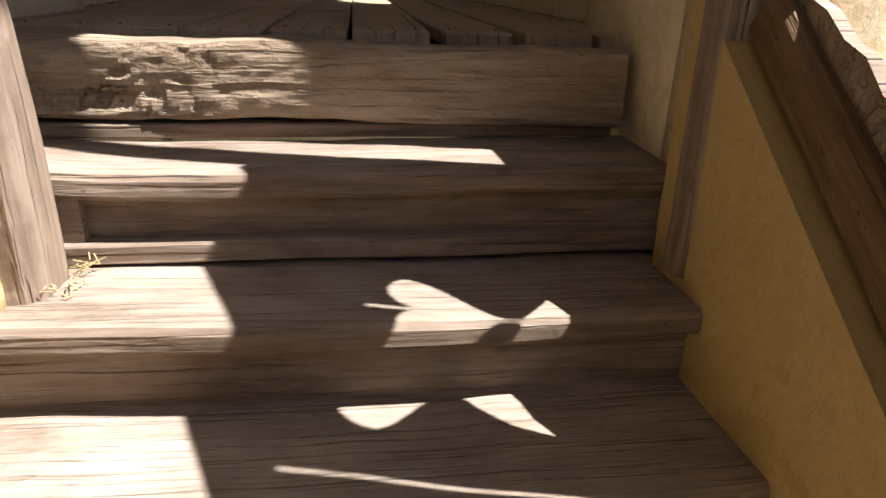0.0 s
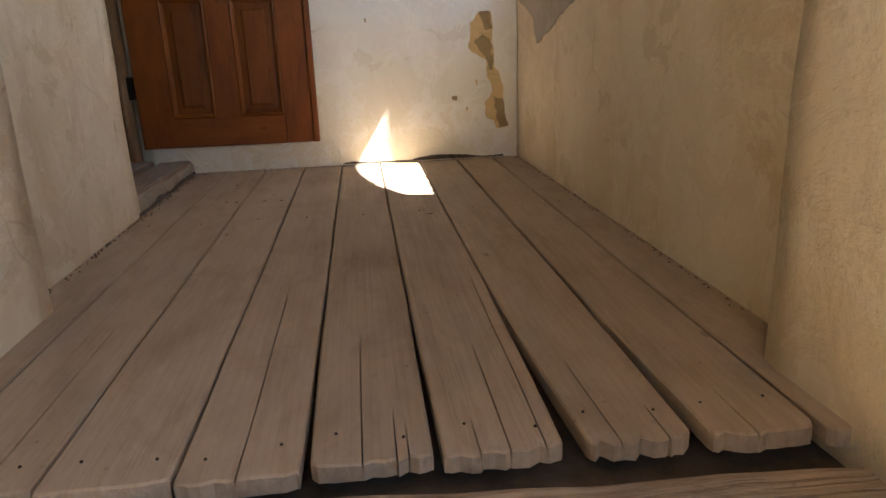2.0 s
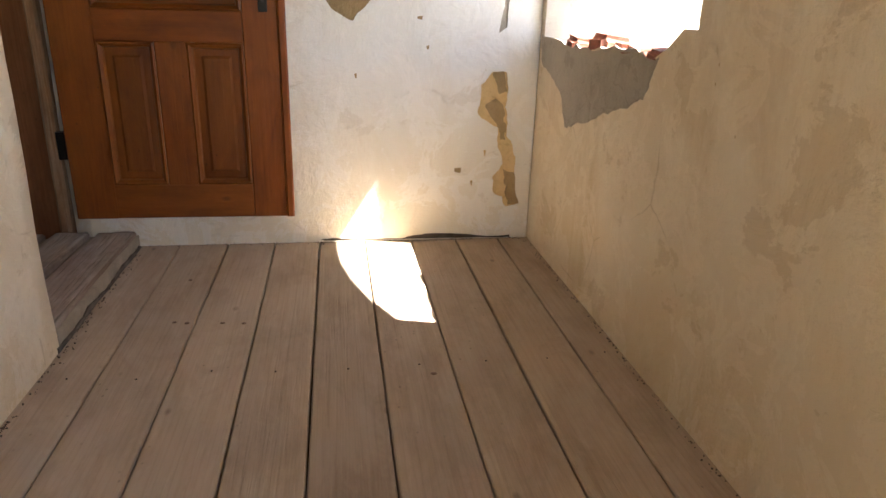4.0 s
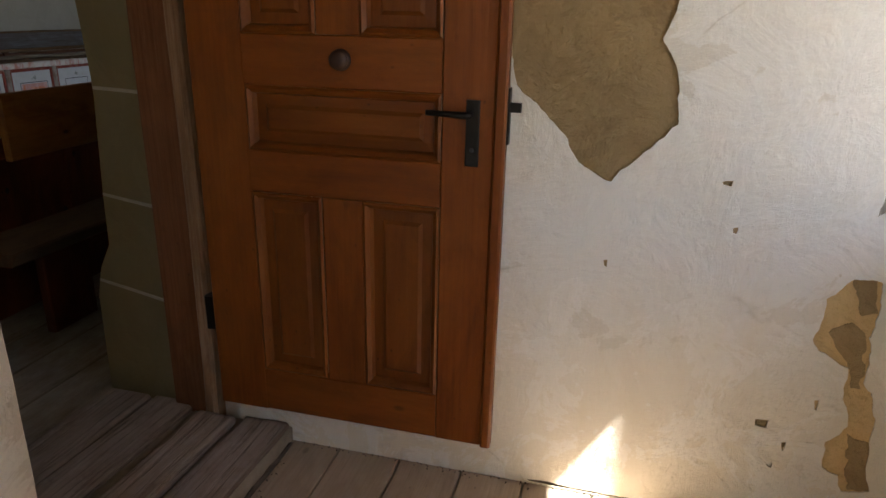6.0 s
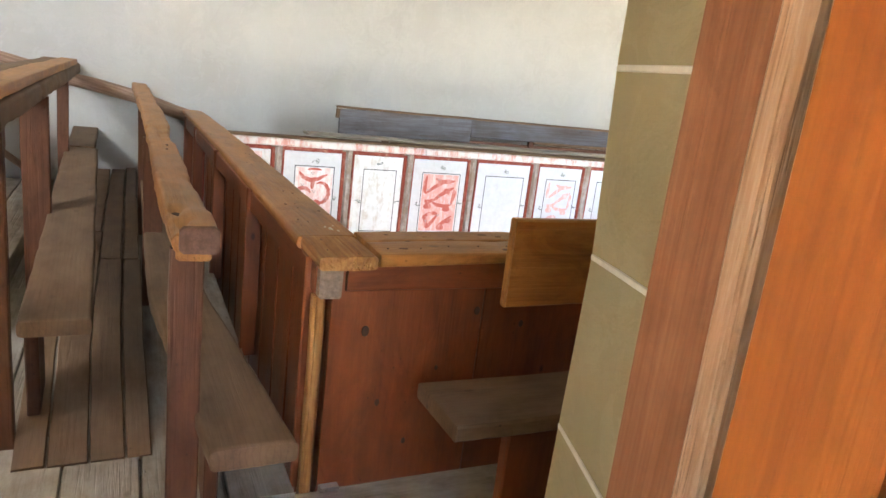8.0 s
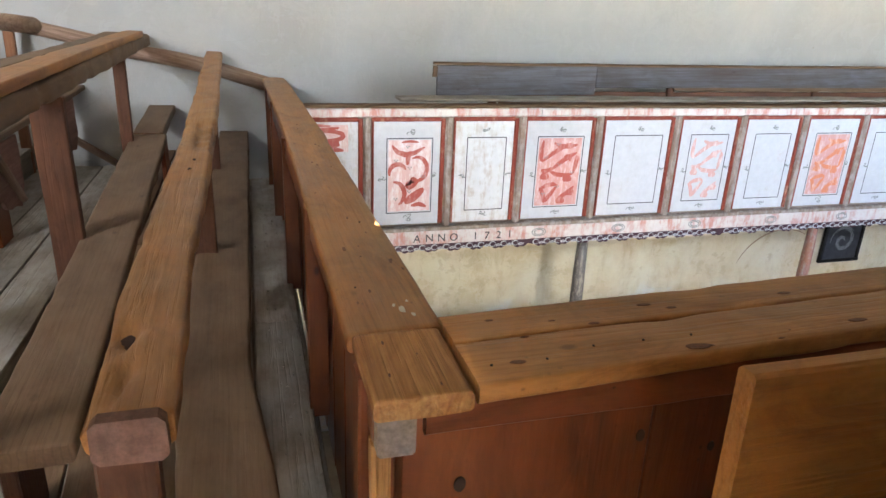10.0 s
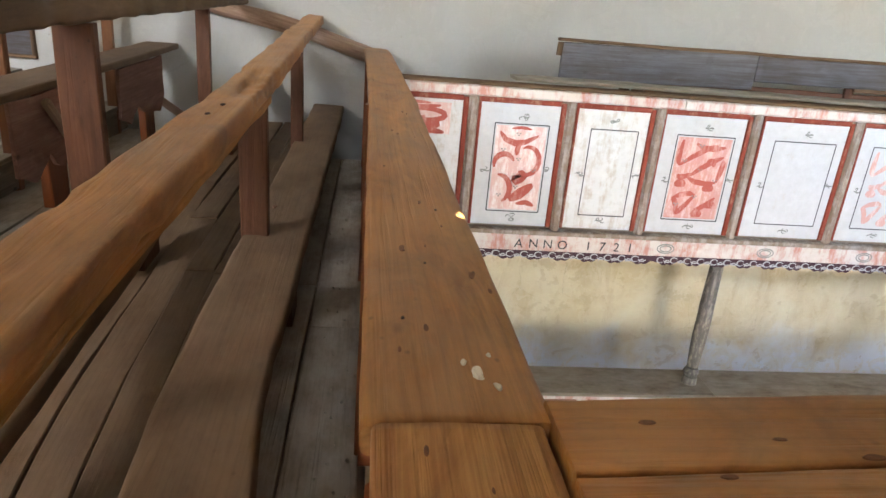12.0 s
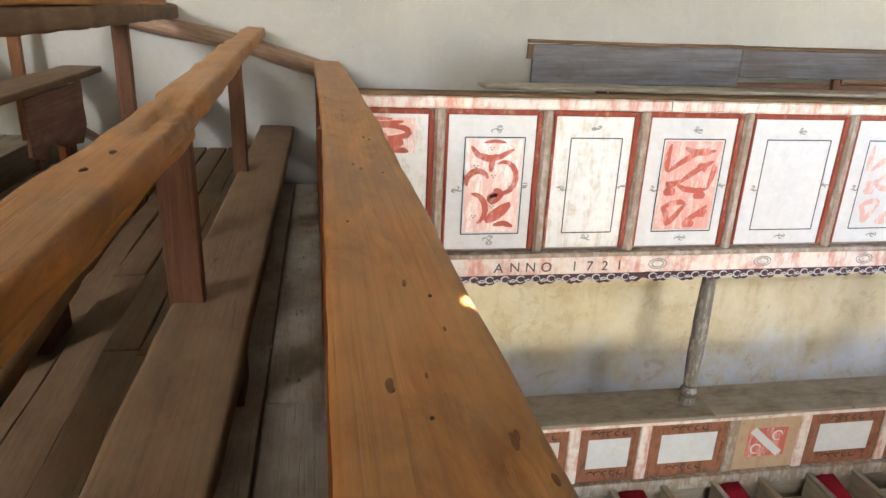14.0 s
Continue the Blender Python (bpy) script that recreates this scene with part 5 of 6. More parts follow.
rod("rail", ((-3.1, 0.62, 1.40), (-4.6, 0.66, 1.40), (-5.8, 0.75, 1.36), (-6.3, 1.0, 1.30)), 0.055, LOG_WOOD, row4, "bent round log rail", rough=0.012)
timber("seat", ((-3.2, 0.98, 0.79), (-7.0, 1.0, 0.80)), 0.24, 0.04, SEAT_WOOD, row4, rough=0.004)
for x in (-3.6, -5.1, -6.6):
    timber("leg", ((x, 0.98, 0.15), (x, 0.98, 0.77)), 0.2, 0.05, RED_WOOD, row4, rough=0.004)
    timber("post", ((x - 0.2, 0.68, 0.15), (x - 0.2, 0.70, 1.35)), 0.05, 0.07, FRAME_WOOD, row4, rough=0.004)
rod("brace", ((-6.55, 0.98, 0.55), (-6.9, 1.3, 0.2)), 0.03, LOG_WOOD, row4, sides=8)
back_pew = pew("rough back pew by the wall", ((-3.0, 0.2, 1.55), (-6.97, 0.1, 1.55)), 0.12, 0.06, ((-3.0, 0.35, 0.95), (-6.97, 0.3, 0.95)), 0.24, 0.05, [(-3.4, 0.15, 1.52, 0.09), (-5.2, 0.1, 1.52, 0.09)], 0.34)
wall_log = rod("wall_log", ((-6.955, 2.66, 0.80), (-6.955, 2.10, 0.985), (-6.95, 1.5, 1.10), (-6.95, 0.9, 1.24), (-6.95, 0.3, 1.38)), (0.062, 0.06, 0.06, 0.055, 0.05), LOG_WOOD, rough=0.008)
tagged(wall_log, "peeled round log fixed along the wall", "rail")

# ---- painted gallery on the far side ----
PX = -5.76
painted = thing("painted_gallery", (PX, 6.0, -0.3), "painted wooden gallery front with white and red panels", "gallery")
on_face = lambda u, v, d: (PX + 0.0, u, v)
box_between("floor_slab", (WX, -2.19, -0.22), (PX - 0.03, 11.5, -0.13), GREY_WOOD, painted)
box_between("backing", (PX - 0.05, 2.70, -0.12), (PX - 0.025, 11.5, 0.77), GREY_WOOD, painted)
segs = [2.70, 4.55, 6.4, 8.3, 11.5]
for a, b in zip(segs, segs[1:]):
    box_between("top_cap", (PX - 0.07, a + 0.002, 0.835), (PX + 0.055, b - 0.002, 0.855), DARK_STRING, painted, bev=0.006)
    box_between("top_rail", (PX - 0.03, a + 0.002, 0.765), (PX + 0.03, b - 0.002, 0.834), RAIL_PAINT, painted, "marbled pink and white moulding", bev=0.012)
    box_between("ledge", (PX - 0.03, a + 0.002, -0.115), (PX + 0.05, b - 0.002, -0.085), STILE_PAINT, painted, bev=0.006)
    box_between("frieze", (PX - 0.03, a + 0.002, -0.235), (PX + 0.022, b - 0.002, -0.117), RAIL_PAINT, painted, "worn white inscribed frieze", bev=0.004)
WHITES = [(2.62, 3.135), (3.263, 3.757), (3.886, 4.345), (4.466, 5.005), (5.14, 5.72), (5.849, 6.36), (6.49, 7.0), (7.13, 7.66), (7.79, 8.3), (8.43, 8.95), (9.08, 9.6), (9.73, 10.25), (10.38, 10.9)]
KIND = ["pink", "scroll", "worn", "dense", "plain", "faded", "plain", "orange", "plain", "dense", "plain", "scroll", "plain"]
ZB, ZT = -0.065, 0.73


def strokes(kind, y0, y1, z0, z1):
    """Brush strokes of the scroll ornament inside a framed field."""
    w, h = y1 - y0, z1 - z0
    at = lambda pts: [(y0 + u * w, z0 + v * h) for u, v in pts]
    if kind == "scroll":
        return [(at([(0.08, 0.93), (0.2, 0.84), (0.4, 0.80), (0.6, 0.82), (0.85, 0.9)]), 0.035), (at([(0.5, 0.82), (0.46, 0.74), (0.45, 0.66)]), 0.03),
                (at(arc(0.68, 0.60, 0.24, 120, -130, squash=0.7)), 0.03), (at(arc(0.22, 0.55, 0.2, 20, 200, squash=0.6)), 0.032),
                (at(arc(0.12, 0.25, 0.27, 90, -60, squash=0.65)), 0.032), (at([(0.45, 0.42), (0.5, 0.36), (0.62, 0.42), (0.55, 0.48)]), 0.06),
                (at([(0.4, 0.12), (0.6, 0.2), (0.85, 0.32)]), 0.06), (at([(0.55, 0.08), (0.75, 0.1), (0.92, 0.06)]), 0.03), (at([(0.3, 0.97), (0.5, 0.985), (0.7, 0.97)]), 0.018)]
    out = []
    zig = [(0.1, 0.97, 0.1, 0.66), (0.1, 0.66, 0.75, 0.92), (0.35, 0.93, 0.9, 0.9), (0.9, 0.78, 0.3, 0.52), (0.3, 0.52, 0.85, 0.47), (0.85, 0.47, 0.9, 0.75), (0.1, 0.55, 0.35, 0.57), (0.08, 0.25, 0.5, 0.3), (0.5, 0.3, 0.2, 0.05), (0.2, 0.05, 0.08, 0.25), (0.55, 0.12, 0.9, 0.28), (0.6, 0.72, 0.75, 0.66)]
    for i, (a, b, c, d) in enumerate(zig):
        bend = 0.06 if i % 2 else -0.06
        out.append((at([(a, b), (a + (c - a) * 0.3 + bend * 0.5, b + (d - b) * 0.3 + bend * 0.6), (a + (c - a) * 0.7 + bend * 0.5, b + (d - b) * 0.7 + bend * 0.6), (c, d)]), 0.032))
    for u, v in ((0.18, 0.42), (0.72, 0.38), (0.82, 0.17), (0.6, 0.05)):
        out.append((at([(u - 0.1, v), (u, v + 0.03), (u + 0.1, v)]), 0.05))
    return out


for (a, b), kind in zip(WHITES, KIND):
    panel = box_between("panel", (PX - 0.022, a - 0.012, ZB), (PX, b + 0.03, ZT), PANEL_WORN if kind in ("worn", "pink") else PANEL_WHITE, painted, "white painted panel", bev=0.001, rough=0.0005, step=0.4)
    # red bead on the right and top edge of each field
    box_between("red_bead", (PX - 0.01, b, ZB), (PX + 0.012, b + 0.034, ZT + 0.02), RED_TRIM, painted, bev=0.006, rough=0.001)
    box_between("red_bead", (PX - 0.01, a - 0.03, ZT), (PX + 0.012, b, ZT + 0.034), RED_TRIM, painted, bev=0.006, rough=0.001)
    box_between("red_bead", (PX - 0.01, a - 0.03, ZB), (PX + 0.009, a - 0.012, ZT), RED_TRIM, painted, bev=0.004, rough=0.001)
    box_between("stile", (PX - 0.02, b + 0.034, ZB - 0.02), (PX + 0.03, b + 0.094, ZT + 0.035), STILE_PAINT, painted, "grey moulded stile", bev=0.016, rough=0.002)
    face = lambda u, v, d: (PX + 0.0015 + d, u, v)
    y0, y1, z0, z1 = a + 0.085, b - 0.06, 0.03, 0.605
    if kind == "pink":
        y0, z0, z1 = a, 0.50, 0.72
    else:
        bm = bmesh.new()
        rect = [(y0, z0), (y1, z0), (y1, z1), (y0, z1)]
        for i in range(4):
            ribbon(bm, [rect[i], rect[(i + 1) % 4]], 0.007, face, 0.002, taper=False)
        part("line_frame", bm, BLACK_PAINT, panel, "thin black painted frame")
        rng = random.Random(len(kind))
        for cy, cz, r in (((y0 + y1) / 2, z1 + 0.05, 0.045), ((y0 + y1) / 2, z0 - 0.04, 0.045), (y0 - 0.035, 0.3, 0.035), (y1 + 0.03, 0.32, 0.035)):
            bm = bmesh.new()
            for k in range(5):
                ang = 72 * k + rng.uniform(0, 40)
                ribbon(bm, [(cy, cz)] + arc(cy + math.cos(ang) * r * 0.5, cz + math.sin(ang) * r * 0.35, r * 0.4, ang, ang + 130, 5, 0.6), 0.008, face, 0.0015 + 0.0003 * k)
            part("sprig", bm, GREY_MARK, panel, "small grey painted sprig")
    if kind in ("scroll", "dense", "faded", "orange", "pink"):
        g = 0.012
        if kind in ("dense", "scroll", "orange", "pink"):
            bm = bmesh.new()
            ribbon(bm, [((y0 + y1) / 2, z0 + g), ((y0 + y1) / 2, z1 - g)], y1 - y0 - 2 * g, face, 0.0008, taper=False)
            part("field", bm, ROSE_PAINT if kind in ("dense", "orange") else PINK_PAINT, panel, "pale pink painted field")
            if kind in ("dense", "scroll"):
                # small dark dots in threes
                bm = bmesh.new()
                for u, v in ((0.45, 0.9), (0.5, 0.62), (0.5, 0.3), (0.2, 0.72), (0.8, 0.5), (0.2, 0.2)):
                    for du, dv in ((-0.03, 0), (0.03, 0), (0, -0.02)):
                        y, z = y0 + (u + du) * (y1 - y0), z0 + (v + dv) * (z1 - z0)
                        ribbon(bm, [(y - 0.005, z), (y + 0.005, z)], 0.008, face, 0.008, taper=False)
                tagged(part("painted_dots", bm, GREY_MARK, panel), "small dark painted dots", kind="stuff")
        lift = 0.0025
        for pts, wd in strokes("scroll" if kind in ("scroll", "pink") else "zig", y0 + g, y1 - g, z0 + g, z1 - g):
            wd = wd * 1.15
            if len(pts) < 6:
                fine = []
                for p, q in zip(pts, pts[1:]):
                    fine += [(p[0] + (q[0] - p[0]) * k / 4, p[1] + (q[1] - p[1]) * k / 4) for k in range(4)]
                pts = fine + [pts[-1]]
            lift += 0.0004
            bm = bmesh.new()
            ribbon(bm, pts, wd, face, lift)
            part("brush_stroke", bm, {"orange": ORANGE_PAINT, "faded": FADED_PAINT}.get(kind, RED_PAINT), panel, "faded pink brush stroke" if kind == "faded" else "red brush stroke")

# inscription on the frieze
for k, letter in enumerate("ANNO 1721"):
    if letter == " ":
        continue
    curve = bpy.data.curves.new("letter", "FONT")
    curve.body, curve.size, curve.extrude = letter, 0.088, 0.001
    txt = new("letter_curve", curve)
    mesh = bpy.data.meshes.new_from_object(txt)
    bpy.data.objects.remove(txt)
    mesh.materials.clear()
    mesh.materials.append(BLACK_PAINT)
    link_mesh("letter", mesh, painted, "black painted inscription letter", Matrix.Translation((PX + 0.0245, 3.56 + 0.098 * k, -0.212)) @ Euler((radians(90), 0, radians(90))).to_matrix().to_4x4() @ Matrix.Rotation(radians((k * 5) % 7 - 3), 4, "Z"))
for y in (4.62, 5.35, 6.1, 6.9, 7.7):
    bm = bmesh.new()
    for r in (0.06, 0.04):
        ribbon(bm, arc(y, -0.178, r, 0, 360, 16, 0.55), 0.008, lambda u, v, d: (PX + 0.0235 + d, u, v), 0.001, taper=False)
    part("painted_medallion", bm, GREY_MARK, painted, "faint painted oval")

# scalloped hanging border with white scrolls
for a, b in zip(segs, segs[1:]):
    low = []
    n = int((b - a) / 0.012)
    for i in range(n + 1):
        u = a + (b - a) * i / n
        s = abs(math.sin(u * math.pi / 0.19))
        low.append((u, -0.268 - 0.03 * s - 0.012 * abs(math.sin(u * math.pi / 0.063))))
    bm = slab([[(b, -0.2355)] + [(a, -0.2355)] + low], lambda u, v, d: (PX + 0.005 - d, u, v), 0.018)
    border = part("scalloped_border", bm, PURPLE_PAINT, painted, "dark scalloped border with white scrolls")
    bm = bmesh.new()
    u = a + 0.06
    while u < b - 0.06:
        f = lambda q, v, d: (PX + 0.007 + d, q, v)
        ribbon(bm, arc(u, -0.268, 0.026, 20, 320, 12, 0.8), 0.009, f)
        ribbon(bm, arc(u + 0.05, -0.262, 0.03, 200, 340, 8, 0.7), 0.009, f)
        ribbon(bm, arc(u + 0.05, -0.283, 0.018, 30, 220, 8, 0.8), 0.008, f)
        u += 0.098
    part("scrollwork", bm, PANEL_WHITE, border, "white painted scrollwork")

blue = thing("blue_bench", (-6.15, 6.0, -0.1), "long bench with worn blue-grey painted back", "bench")
timber("back_board", ((-6.15, 3.815, 0.98), (-6.15, 5.19, 0.998)), 0.03, 0.235, BLUE_WOOD, blue, "worn blue-grey painted board", bev=0.005, rough=0.003)
timber("back_board", ((-6.15, 5.196, 1.02), (-6.15, 7.4, 1.04), (-6.15, 9.6, 1.05)), 0.03, 0.175, BLUE_WOOD, blue, "worn blue-grey painted board", bev=0.005, rough=0.003)
timber("back_cap", ((-6.14, 3.785, 1.11), (-6.14, 9.6, 1.15)), 0.065, 0.02, DARK_STRING, blue)
timber("end_batten", ((-6.13, 3.80, 1.01), (-6.13, 3.80, 1.098)), 0.03, 0.035, DARK_STRING, blue)
timber("lower_board", ((-6.20, 4.36, 0.845), (-6.20, 9.6, 0.86)), 0.025, 0.10, POST_WOOD, blue, "dark board behind the seat", bev=0.004, rough=0.003)
timber("lower_board", ((-6.16, 5.97, 0.935), (-6.16, 9.6, 0.945)), 0.02, 0.05, DARK_STRING, blue, bev=0.004, rough=0.003)
timber("seat", ((-5.98, 3.47, 0.862), (-5.98, 9.6, 0.872)), 0.22, 0.022, GREY_WOOD, blue)
for y in (4.30, 5.95, 7.5, 9.0):
    timber("post", ((-6.185, y, -0.13), (-6.185, y, 1.0)), 0.035, 0.07, POST_WOOD, blue)
    timber("bracket", ((-6.0, y + 0.1, -0.13), (-6.0, y + 0.1, 0.85)), 0.04, 0.06, FRAME_WOOD, blue)

# columns under the painted gallery
def column(x, y, mat, label):
    c = thing("column", (x, y, -1.40), label, "column", "columns under the painted gallery")
    rod("shaft", ((x, y, -1.25), (x, y, -1.0), (x, y, -0.7), (x, y, -0.36)), (0.045, 0.056, 0.054, 0.046), mat, c, rough=0.003)
    bm = bmesh.new()
    for z, r1, r2, h in ((-1.37, 0.06, 0.056, 0.07), (-1.315, 0.048, 0.062, 0.03), (-1.28, 0.062, 0.045, 0.03), (-0.34, 0.045, 0.062, 0.04), (-0.29, 0.066, 0.066, 0.06)):
        bmesh.ops.create_cone(bm, cap_ends=True, segments=20, radius1=r1, radius2=r2, depth=h, matrix=Matrix.Translation((x, y, z)))
    part("turned_rings", bm, mat, c, "turned base and head")
    box_between("bearer", (x - 0.07, y - 0.05, -0.26), (x + 0.2, y + 0.05, -0.222), GREY_WOOD, c)
    return c


column(-6.01, 5.18, GREY_POST, "slim turned column in worn grey paint")
column(-6.01, 7.69, PINK_POST, "slim turned column in worn red paint")
column(-6.01, 10.2, GREY_POST, "slim turned column in worn grey paint")

# lower painted parapet with ledge
low = thing("lower_parapet", (-5.9, 6.0, -2.75), "low painted parapet with brown panels and white fields", "parapet")
LX = -5.86
for a, b in ((3.0, 5.3), (5.303, 7.9), (7.903, 11.5)):
    box_between("ledge", (-6.20, a, -1.425), (LX + 0.05, b, -1.395), GREY_WOOD, low, bev=0.006)
    box_between("moulding", (LX - 0.02, a, -1.465), (LX + 0.035, b, -1.427), RAIL_PAINT, low, "white and red moulding", bev=0.01)
    box_between("base_rail", (LX - 0.03, a, -2.03), (LX + 0.05, b, -1.93), STILE_PAINT, low)
box_between("backing", (LX - 0.06, 3.0, -2.74), (LX - 0.02, 11.5, -1.43), GREY_WOOD, low)
STILES = [3.2, 3.75, 4.27, 4.81, 5.51, 6.10, 6.82, 7.42, 8.14, 8.74, 9.4, 10.1]
for i, (a, b) in enumerate(zip(STILES, STILES[1:])):
    tan = i in (4, 7, 10)
    panel = box_between("panel", (LX - 0.018, a + 0.04, -1.93), (LX, b - 0.04, -1.466), TAN_PAINT if tan else BROWN_PAINT, low, "tan panel with a red field" if tan else "brown panel with a white field", bev=0.001, rough=0.0005)
    box_between("stile", (LX - 0.02, a - 0.045, -1.93), (LX + 0.014, a + 0.04, -1.466), STILE_PAINT if tan else RAIL_PAINT, low, bev=0.006)
    k = 0.15 if tan else 0.12
    y0, y1 = a + 0.045 + (b - a) * k, b - 0.045 - (b - a) * k
    z0, z1 = -1.82, -1.57
    face = lambda u, v, d: (LX + 0.0015 + d, u, v)
    bm = bmesh.new()
    ribbon(bm, [((y0 + y1) / 2, z0), ((y0 + y1) / 2, z1)], y1 - y0, face, 0.0, taper=False)
    part("field", bm, RED_PAINT if tan else PANEL_WHITE, panel, "red field with white bands" if tan else "white painted field")
    if tan:
        bm = bmesh.new()
        ribbon(bm, [(y0 + 0.03, z1 - 0.01), (y1 - 0.04, z0 + 0.015)], 0.06, face, 0.002, taper=False)
        for cy, cz in ((y0 + 0.08, z0 + 0.07), (y1 - 0.08, z1 - 0.07)):
            ribbon(bm, arc(cy, cz, 0.04, 0, 300, 10), 0.016, face, 0.002)
        part("band", bm, PANEL_WHITE, panel)
    else:
        for cy, cz in (((y0 + y1) / 2, z1 + 0.045), ((y0 + y1) / 2, z0 - 0.045)):
            bm = bmesh.new()
            for q in range(5):
                ribbon(bm, arc(cy - 0.12 + q * 0.06, cz, 0.028, 30 * q, 30 * q + 200, 6, 0.7), 0.012, face, 0.001)
            part("scroll_ornament", bm, DARK_MARK, panel)

# stalls below with red cushions
stall = thing("stall_bench", (-5.5, 6.5, -2.75), "row of grey wooden stalls along the lower parapet", "stalls")
box_between("seat", (-5.80, 3.2, -2.215), (-5.25, 11.4, -2.18), GREY_WOOD, stall)
box_between("front_board", (-5.28, 3.2, -2.75), (-5.255, 11.4, -2.217), GREY_WOOD, stall)
for i in range(19):
    y = 3.79 + 0.4 * i
    timber("divider_cap", ((-5.807, y, -1.985), (-5.2, y, -1.99)), 0.05, 0.03, GREY_WOOD, stall, bev=0.006)
    timber("divider_board", ((-5.80, y, -2.09), (-5.22, y, -2.09)), 0.025, 0.18, GREY_WOOD, stall, rough=0.002)
for i in range(6):
    bm = bmesh.new()
    bmesh.ops.create_cube(bm, size=1, matrix=Matrix.Diagonal((0.36, 0.22, 0.06, 1)))
    bmesh.ops.subdivide_edges(bm, edges=bm.edges[:], cuts=2, use_grid_fill=True)
    bmesh.ops.bevel(bm, geom=[e for e in bm.edges if e.calc_face_angle(0) > 1], offset=0.022, segments=3, affect="EDGES")
    cu = part("seat_cushion", bm, CUSHION, at=pose(-5.65, 4.745 + 0.8 * i, -2.078, 0, 24, (i * 23) % 13 + 6), smooth=True)
    tagged(cu, "red cloth cushion leaning in its wooden stall", "cushion", "stall cushions")

# dark framed board on the far wall
pic = thing("wall_plaque", (WX + 0.03, 9.1, -0.95), "dark carved plaque hung on the lower wall", "plaque")
box_between("board", (WX, 8.9, -1.18), (WX + 0.03, 9.42, -0.69), BLACK_PAINT, pic)
for lo, hi in (((8.87, -0.70), (9.45, -0.66)), ((8.87, -1.21), (9.45, -1.17)), ((8.87, -1.17), (8.91, -0.70)), ((9.41, -1.17), (9.45, -0.70))):
    box_between("frame", (WX + 0.01, lo[0], lo[1]), (WX + 0.05, hi[0], hi[1]), IRON, pic)
bm = bmesh.new()
for k in range(9):
    ribbon(bm, arc(9.16, -0.94, 0.03 + 0.018 * k, k * 50, k * 50 + 150, 8), 0.012, lambda u, v, d: (WX + 0.033 + d, u, v))
part("relief", bm, GREY_MARK, pic)

grey = thing("wall_board", (WX + 0.02, -0.05, 0.83), "small grey framed board hung on the wall", "board")
box_between("board", (WX, -0.42, 0.66), (WX + 0.025, 0.09, 0.96), BLUE_WOOD, grey)
for lo, hi in (((-0.44, 0.955), (0.11, 0.98)), ((-0.44, 0.64), (0.11, 0.665)), ((0.085, 0.66), (0.11, 0.96))):
    box_between("frame", (WX, lo[0], lo[1]), (WX + 0.035, hi[0], hi[1]), DARK_STRING, grey)
# thin tan arc on the lower wall
bm = bmesh.new()
ribbon(bm, arc(8.3, -1.35, 0.62, 160, 60, 18, 0.95), 0.02, lambda u, v, d: (WX + 0.014 + d, u, v))
part("arc_stain", bm, TAN_PAINT, bpy.data.objects["wall_west_lower"], "faint brown arc on the plaster")

LITTER = plain("pale_litter", (0.45, 0.40, 0.33, 1), 0.95, var=0.5)
rng = random.Random(33)
bm = bmesh.new()
for i in range(260):
    x, y = rng.uniform(-6.9, -2.2), rng.choice((rng.uniform(1.5, 2.58), rng.uniform(1.95, 2.12), rng.uniform(2.42, 2.58)))
    s = rng.uniform(0.003, 0.012)
    bmesh.ops.create_cube(bm, size=1, matrix=Matrix.Translation((x, y, 0.02)) @ Euler((rng.random() * 3, rng.random() * 3, rng.random() * 3)).to_matrix().to_4x4() @ Matrix.Diagonal((s, s * 0.7, s * 0.4, 1)))
tagged(part("litter", bm, LITTER), "pale crumbs scattered on the gallery floor", "dirt", kind="stuff")
# bird lime and nail heads on the caps
for x, y, r in ((-2.30, 2.715, 0.010), (-2.325, 2.70, 0.005), (-2.27, 2.735, 0.006), (-2.345, 2.735, 0.004)):
    bm = bmesh.new()
    bmesh.ops.create_cone(bm, cap_ends=True, segments=14, radius1=r, radius2=r * 0.7, depth=0.002, matrix=Matrix.Diagonal((1.6, 0.8, 1, 1)))
    for v in bm.verts:
        v.co += wobble(v.co + Vector((x * 9, y, 0)), 120, r * 0.4)
    part("dropping", bm, WHITE_LINE, par, "white bird dropping", at=Matrix.Translation((x, y, 0.8985)))
for k in range(10):
    x = -2.45 - 4.2 * (k / 10) ** 1.3
    f = (x + 2.2) / -4.77
    link_mesh("nail", nail_mesh, par, "", Matrix.Translation((x, 2.682 - 0.092 * f + rng.choice((-0.05, 0.0, 0.05, 0.06)), 0.8955)))
for k in range(8):
    link_mesh("nail", nail_mesh, side, "", Matrix.Translation((-2.10 - 0.03 * k / 14 + rng.choice((-0.1, -0.05, 0.07, 0.1)), 2.83 + 0.12 * k, 0.9075)))

# dark knots in the worn caps and rails
rng = random.Random(44)


def pew_knot(x, y, z, r, parent, long_x=True):
    bm = bmesh.new()
    a, b = (1.5, 0.5) if long_x else (0.5, 1.5)
    bmesh.ops.create_cone(bm, cap_ends=True, segments=16, radius1=r, radius2=r * 0.85, depth=0.0016, matrix=Matrix.Diagonal((a, b, 1, 1)))
    for v in bm.verts:
        w = wobble(v.co + Vector((x * 7, y * 5, 0)), 60, r * 0.25)
        v.co += Vector((w.x, w.y, 0))
    part("knot", bm, PEW_KNOT, parent, at=Matrix.Translation((x, y, z)))


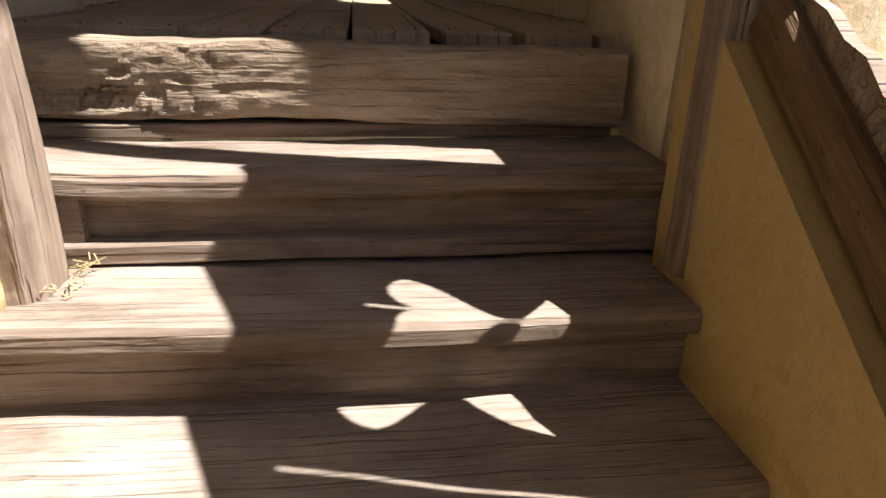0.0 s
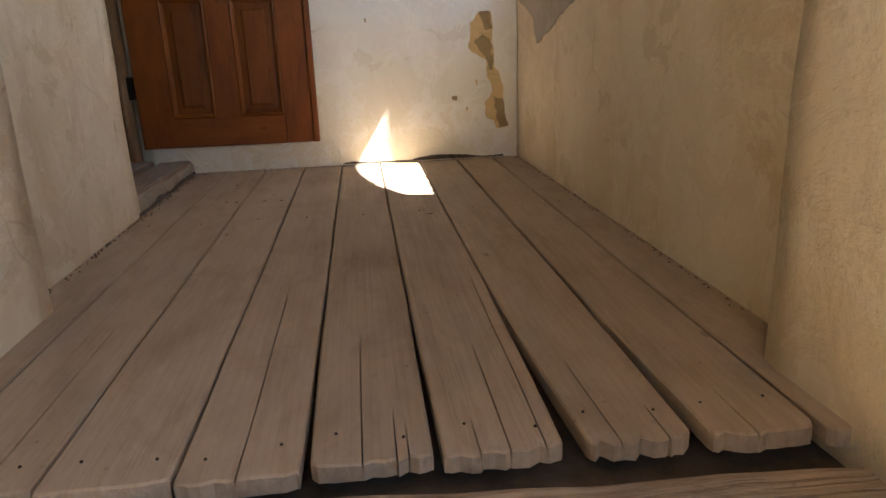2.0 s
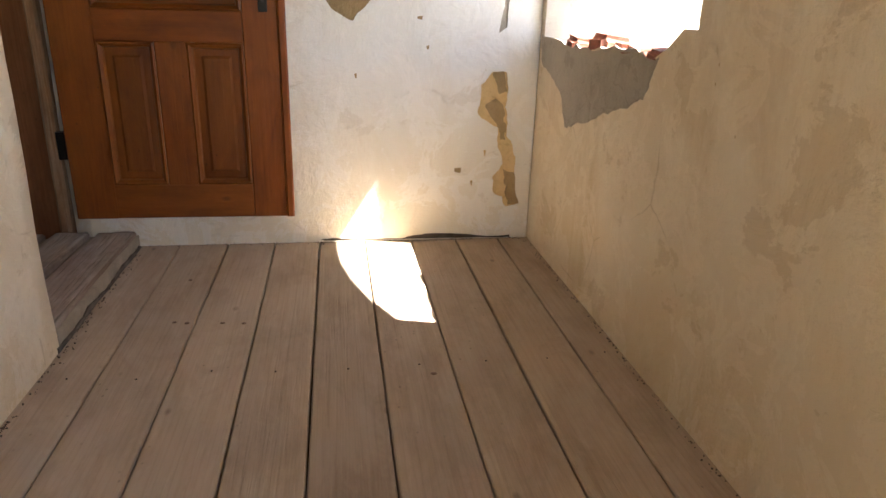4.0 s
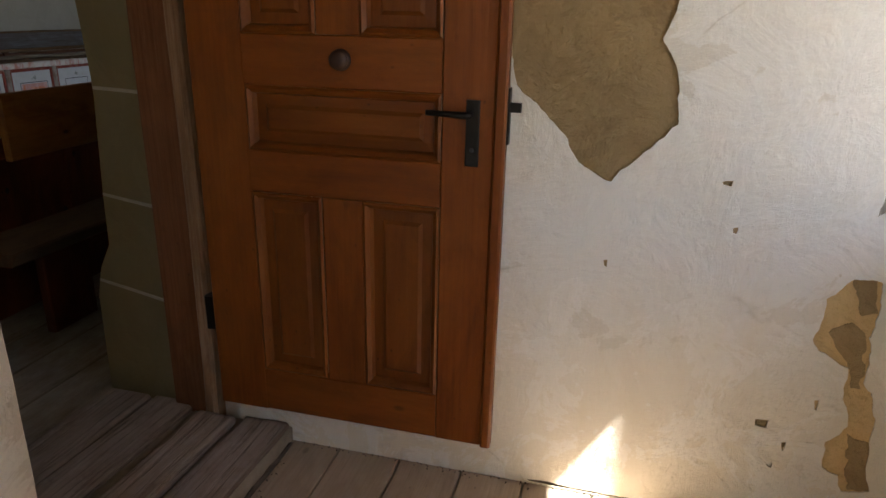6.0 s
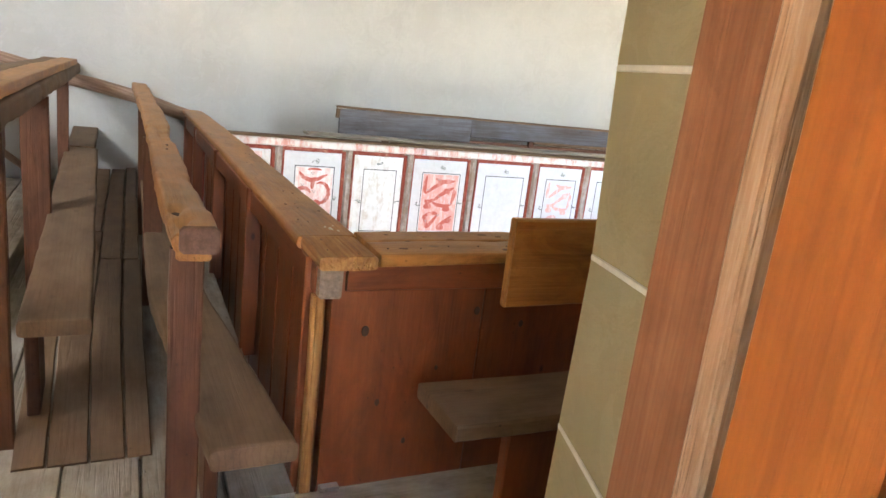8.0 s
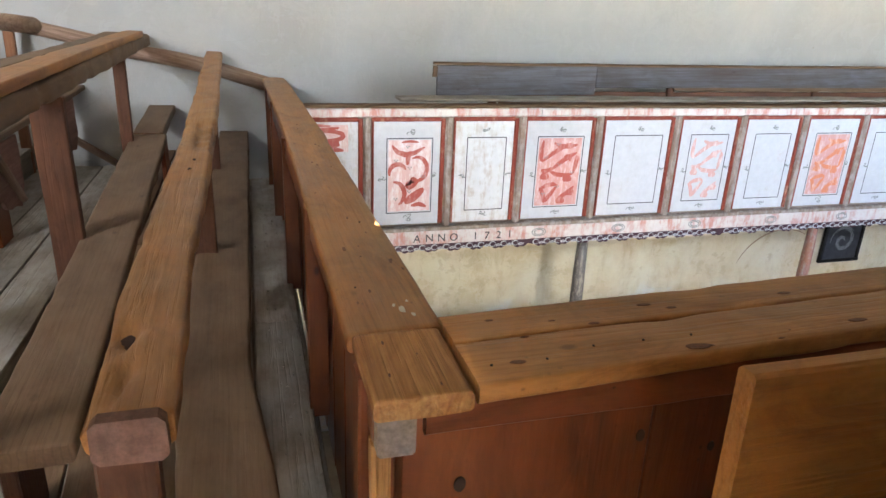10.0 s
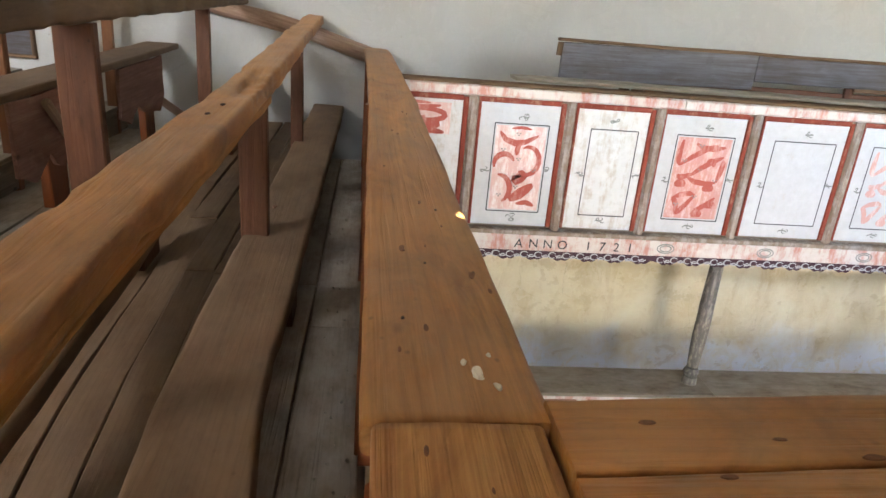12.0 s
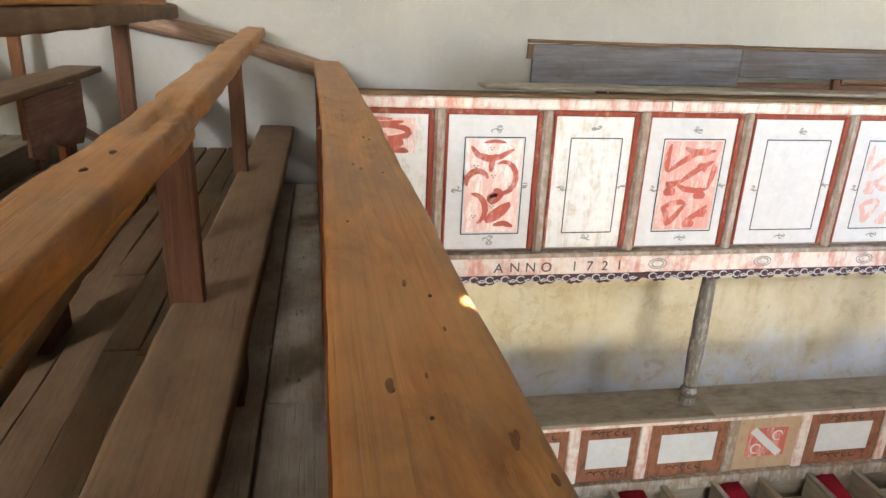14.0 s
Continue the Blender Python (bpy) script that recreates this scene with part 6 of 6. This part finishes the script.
for x, y, r in ((-2.73, 2.636, 0.011), (-2.613, 2.748, 0.010), (-3.82, 2.642, 0.010), (-3.41, 2.653, 0.008), (-2.552, 2.771, 0.007), (-2.746, 2.68, 0.004), (-3.021, 2.685, 0.008), (-2.622, 2.753, 0.007), (-2.421, 2.659, 0.008), (-3.376, 2.647, 0.010), (-3.772, 2.66, 0.010), (-2.55, 2.70, 0.006), (-2.86, 2.72, 0.005), (-3.2, 2.61, 0.006), (-4.2, 2.69, 0.009), (-4.75, 2.64, 0.010), (-2.36, 2.62, 0.005), (-2.47, 2.74, 0.004)):
    pew_knot(x, y, 0.8953 if x > -3.0 else 0.8945, r, par)
for x, y, r in ((-1.985, 3.294, 0.024), (-2.197, 3.287, 0.013), (-2.169, 3.345, 0.010), (-2.189, 3.686, 0.013), (-2.003, 2.887, 0.012), (-2.19, 2.889, 0.008), (-2.02, 3.75, 0.018), (-2.2, 4.1, 0.012), (-2.10, 2.94, 0.007), (-2.13, 3.12, 0.010), (-2.16, 3.03, 0.006), (-1.98, 3.5, 0.006)):
    pew_knot(x, y, 0.9063 + 0.006 * (y - 2.8), r, side, False)
for x, y, r in ((-2.02, 2.63, 0.005), (-2.09, 2.70, 0.004), (-2.15, 2.64, 0.006), (-1.97, 2.72, 0.004)):
    pew_knot(x, y, 0.8968, r, par)

# rot holes at the near end of the second row's rail
for x, y, r in ((-2.067, 2.172, 0.016), (-1.93, 2.186, 0.014), (-3.32, 2.203, 0.007), (-3.19, 2.196, 0.006)):
    bm = bmesh.new()
    bmesh.ops.create_cone(bm, cap_ends=True, segments=16, radius1=r, radius2=r * 0.8, depth=0.003, matrix=Matrix.Diagonal((1.7, 0.8, 1, 1)))
    for v in bm.verts:
        w = wobble(v.co + Vector((x * 7, y * 5, 0)), 80, r * 0.8)
        v.co += Vector((w.x, w.y, 0))
    z = 0.966 if x > -1.98 else (0.992 if x > -2.5 else 1.031)
    part("rot_hole", bm, DARK_MARK, row2, "dark rotten hollow", at=Matrix.Translation((x, y, z)))
# peg holes and a notch in the seat beside the post
for x, y, r in ((-4.31, 2.19, 0.017), (-4.16, 2.176, 0.022)):
    pew_knot(x, y, 0.4512, r, row2)

# worn boards and clutter behind the third row
for k, (x0, x1, top, low) in enumerate(((-6.6, -5.75, 0.77, 0.42), (-5.2, -4.5, 0.77, 0.40))):
    outline = [(x0, top), (x1, top), (x1, low + 0.06), (x1 - 0.15, low), (x1 - 0.3, low + 0.09), ((x0 + x1) / 2, low + 0.03), (x0 + 0.1, low - 0.02), (x0, low + 0.08)]
    bm = slab([ragged(outline, 0.012, 4.0 + k, 6)], lambda u, v, d: (u, 1.09 + d, v), 0.018)
    part("apron_board", bm, PINK_BOARD, row4, "faded pink board with a broken lower edge")
rod("brace", ((-5.1, 1.12, 0.42), (-4.75, 1.14, 0.74)), 0.022, LOG_WOOD, row4, sides=8)
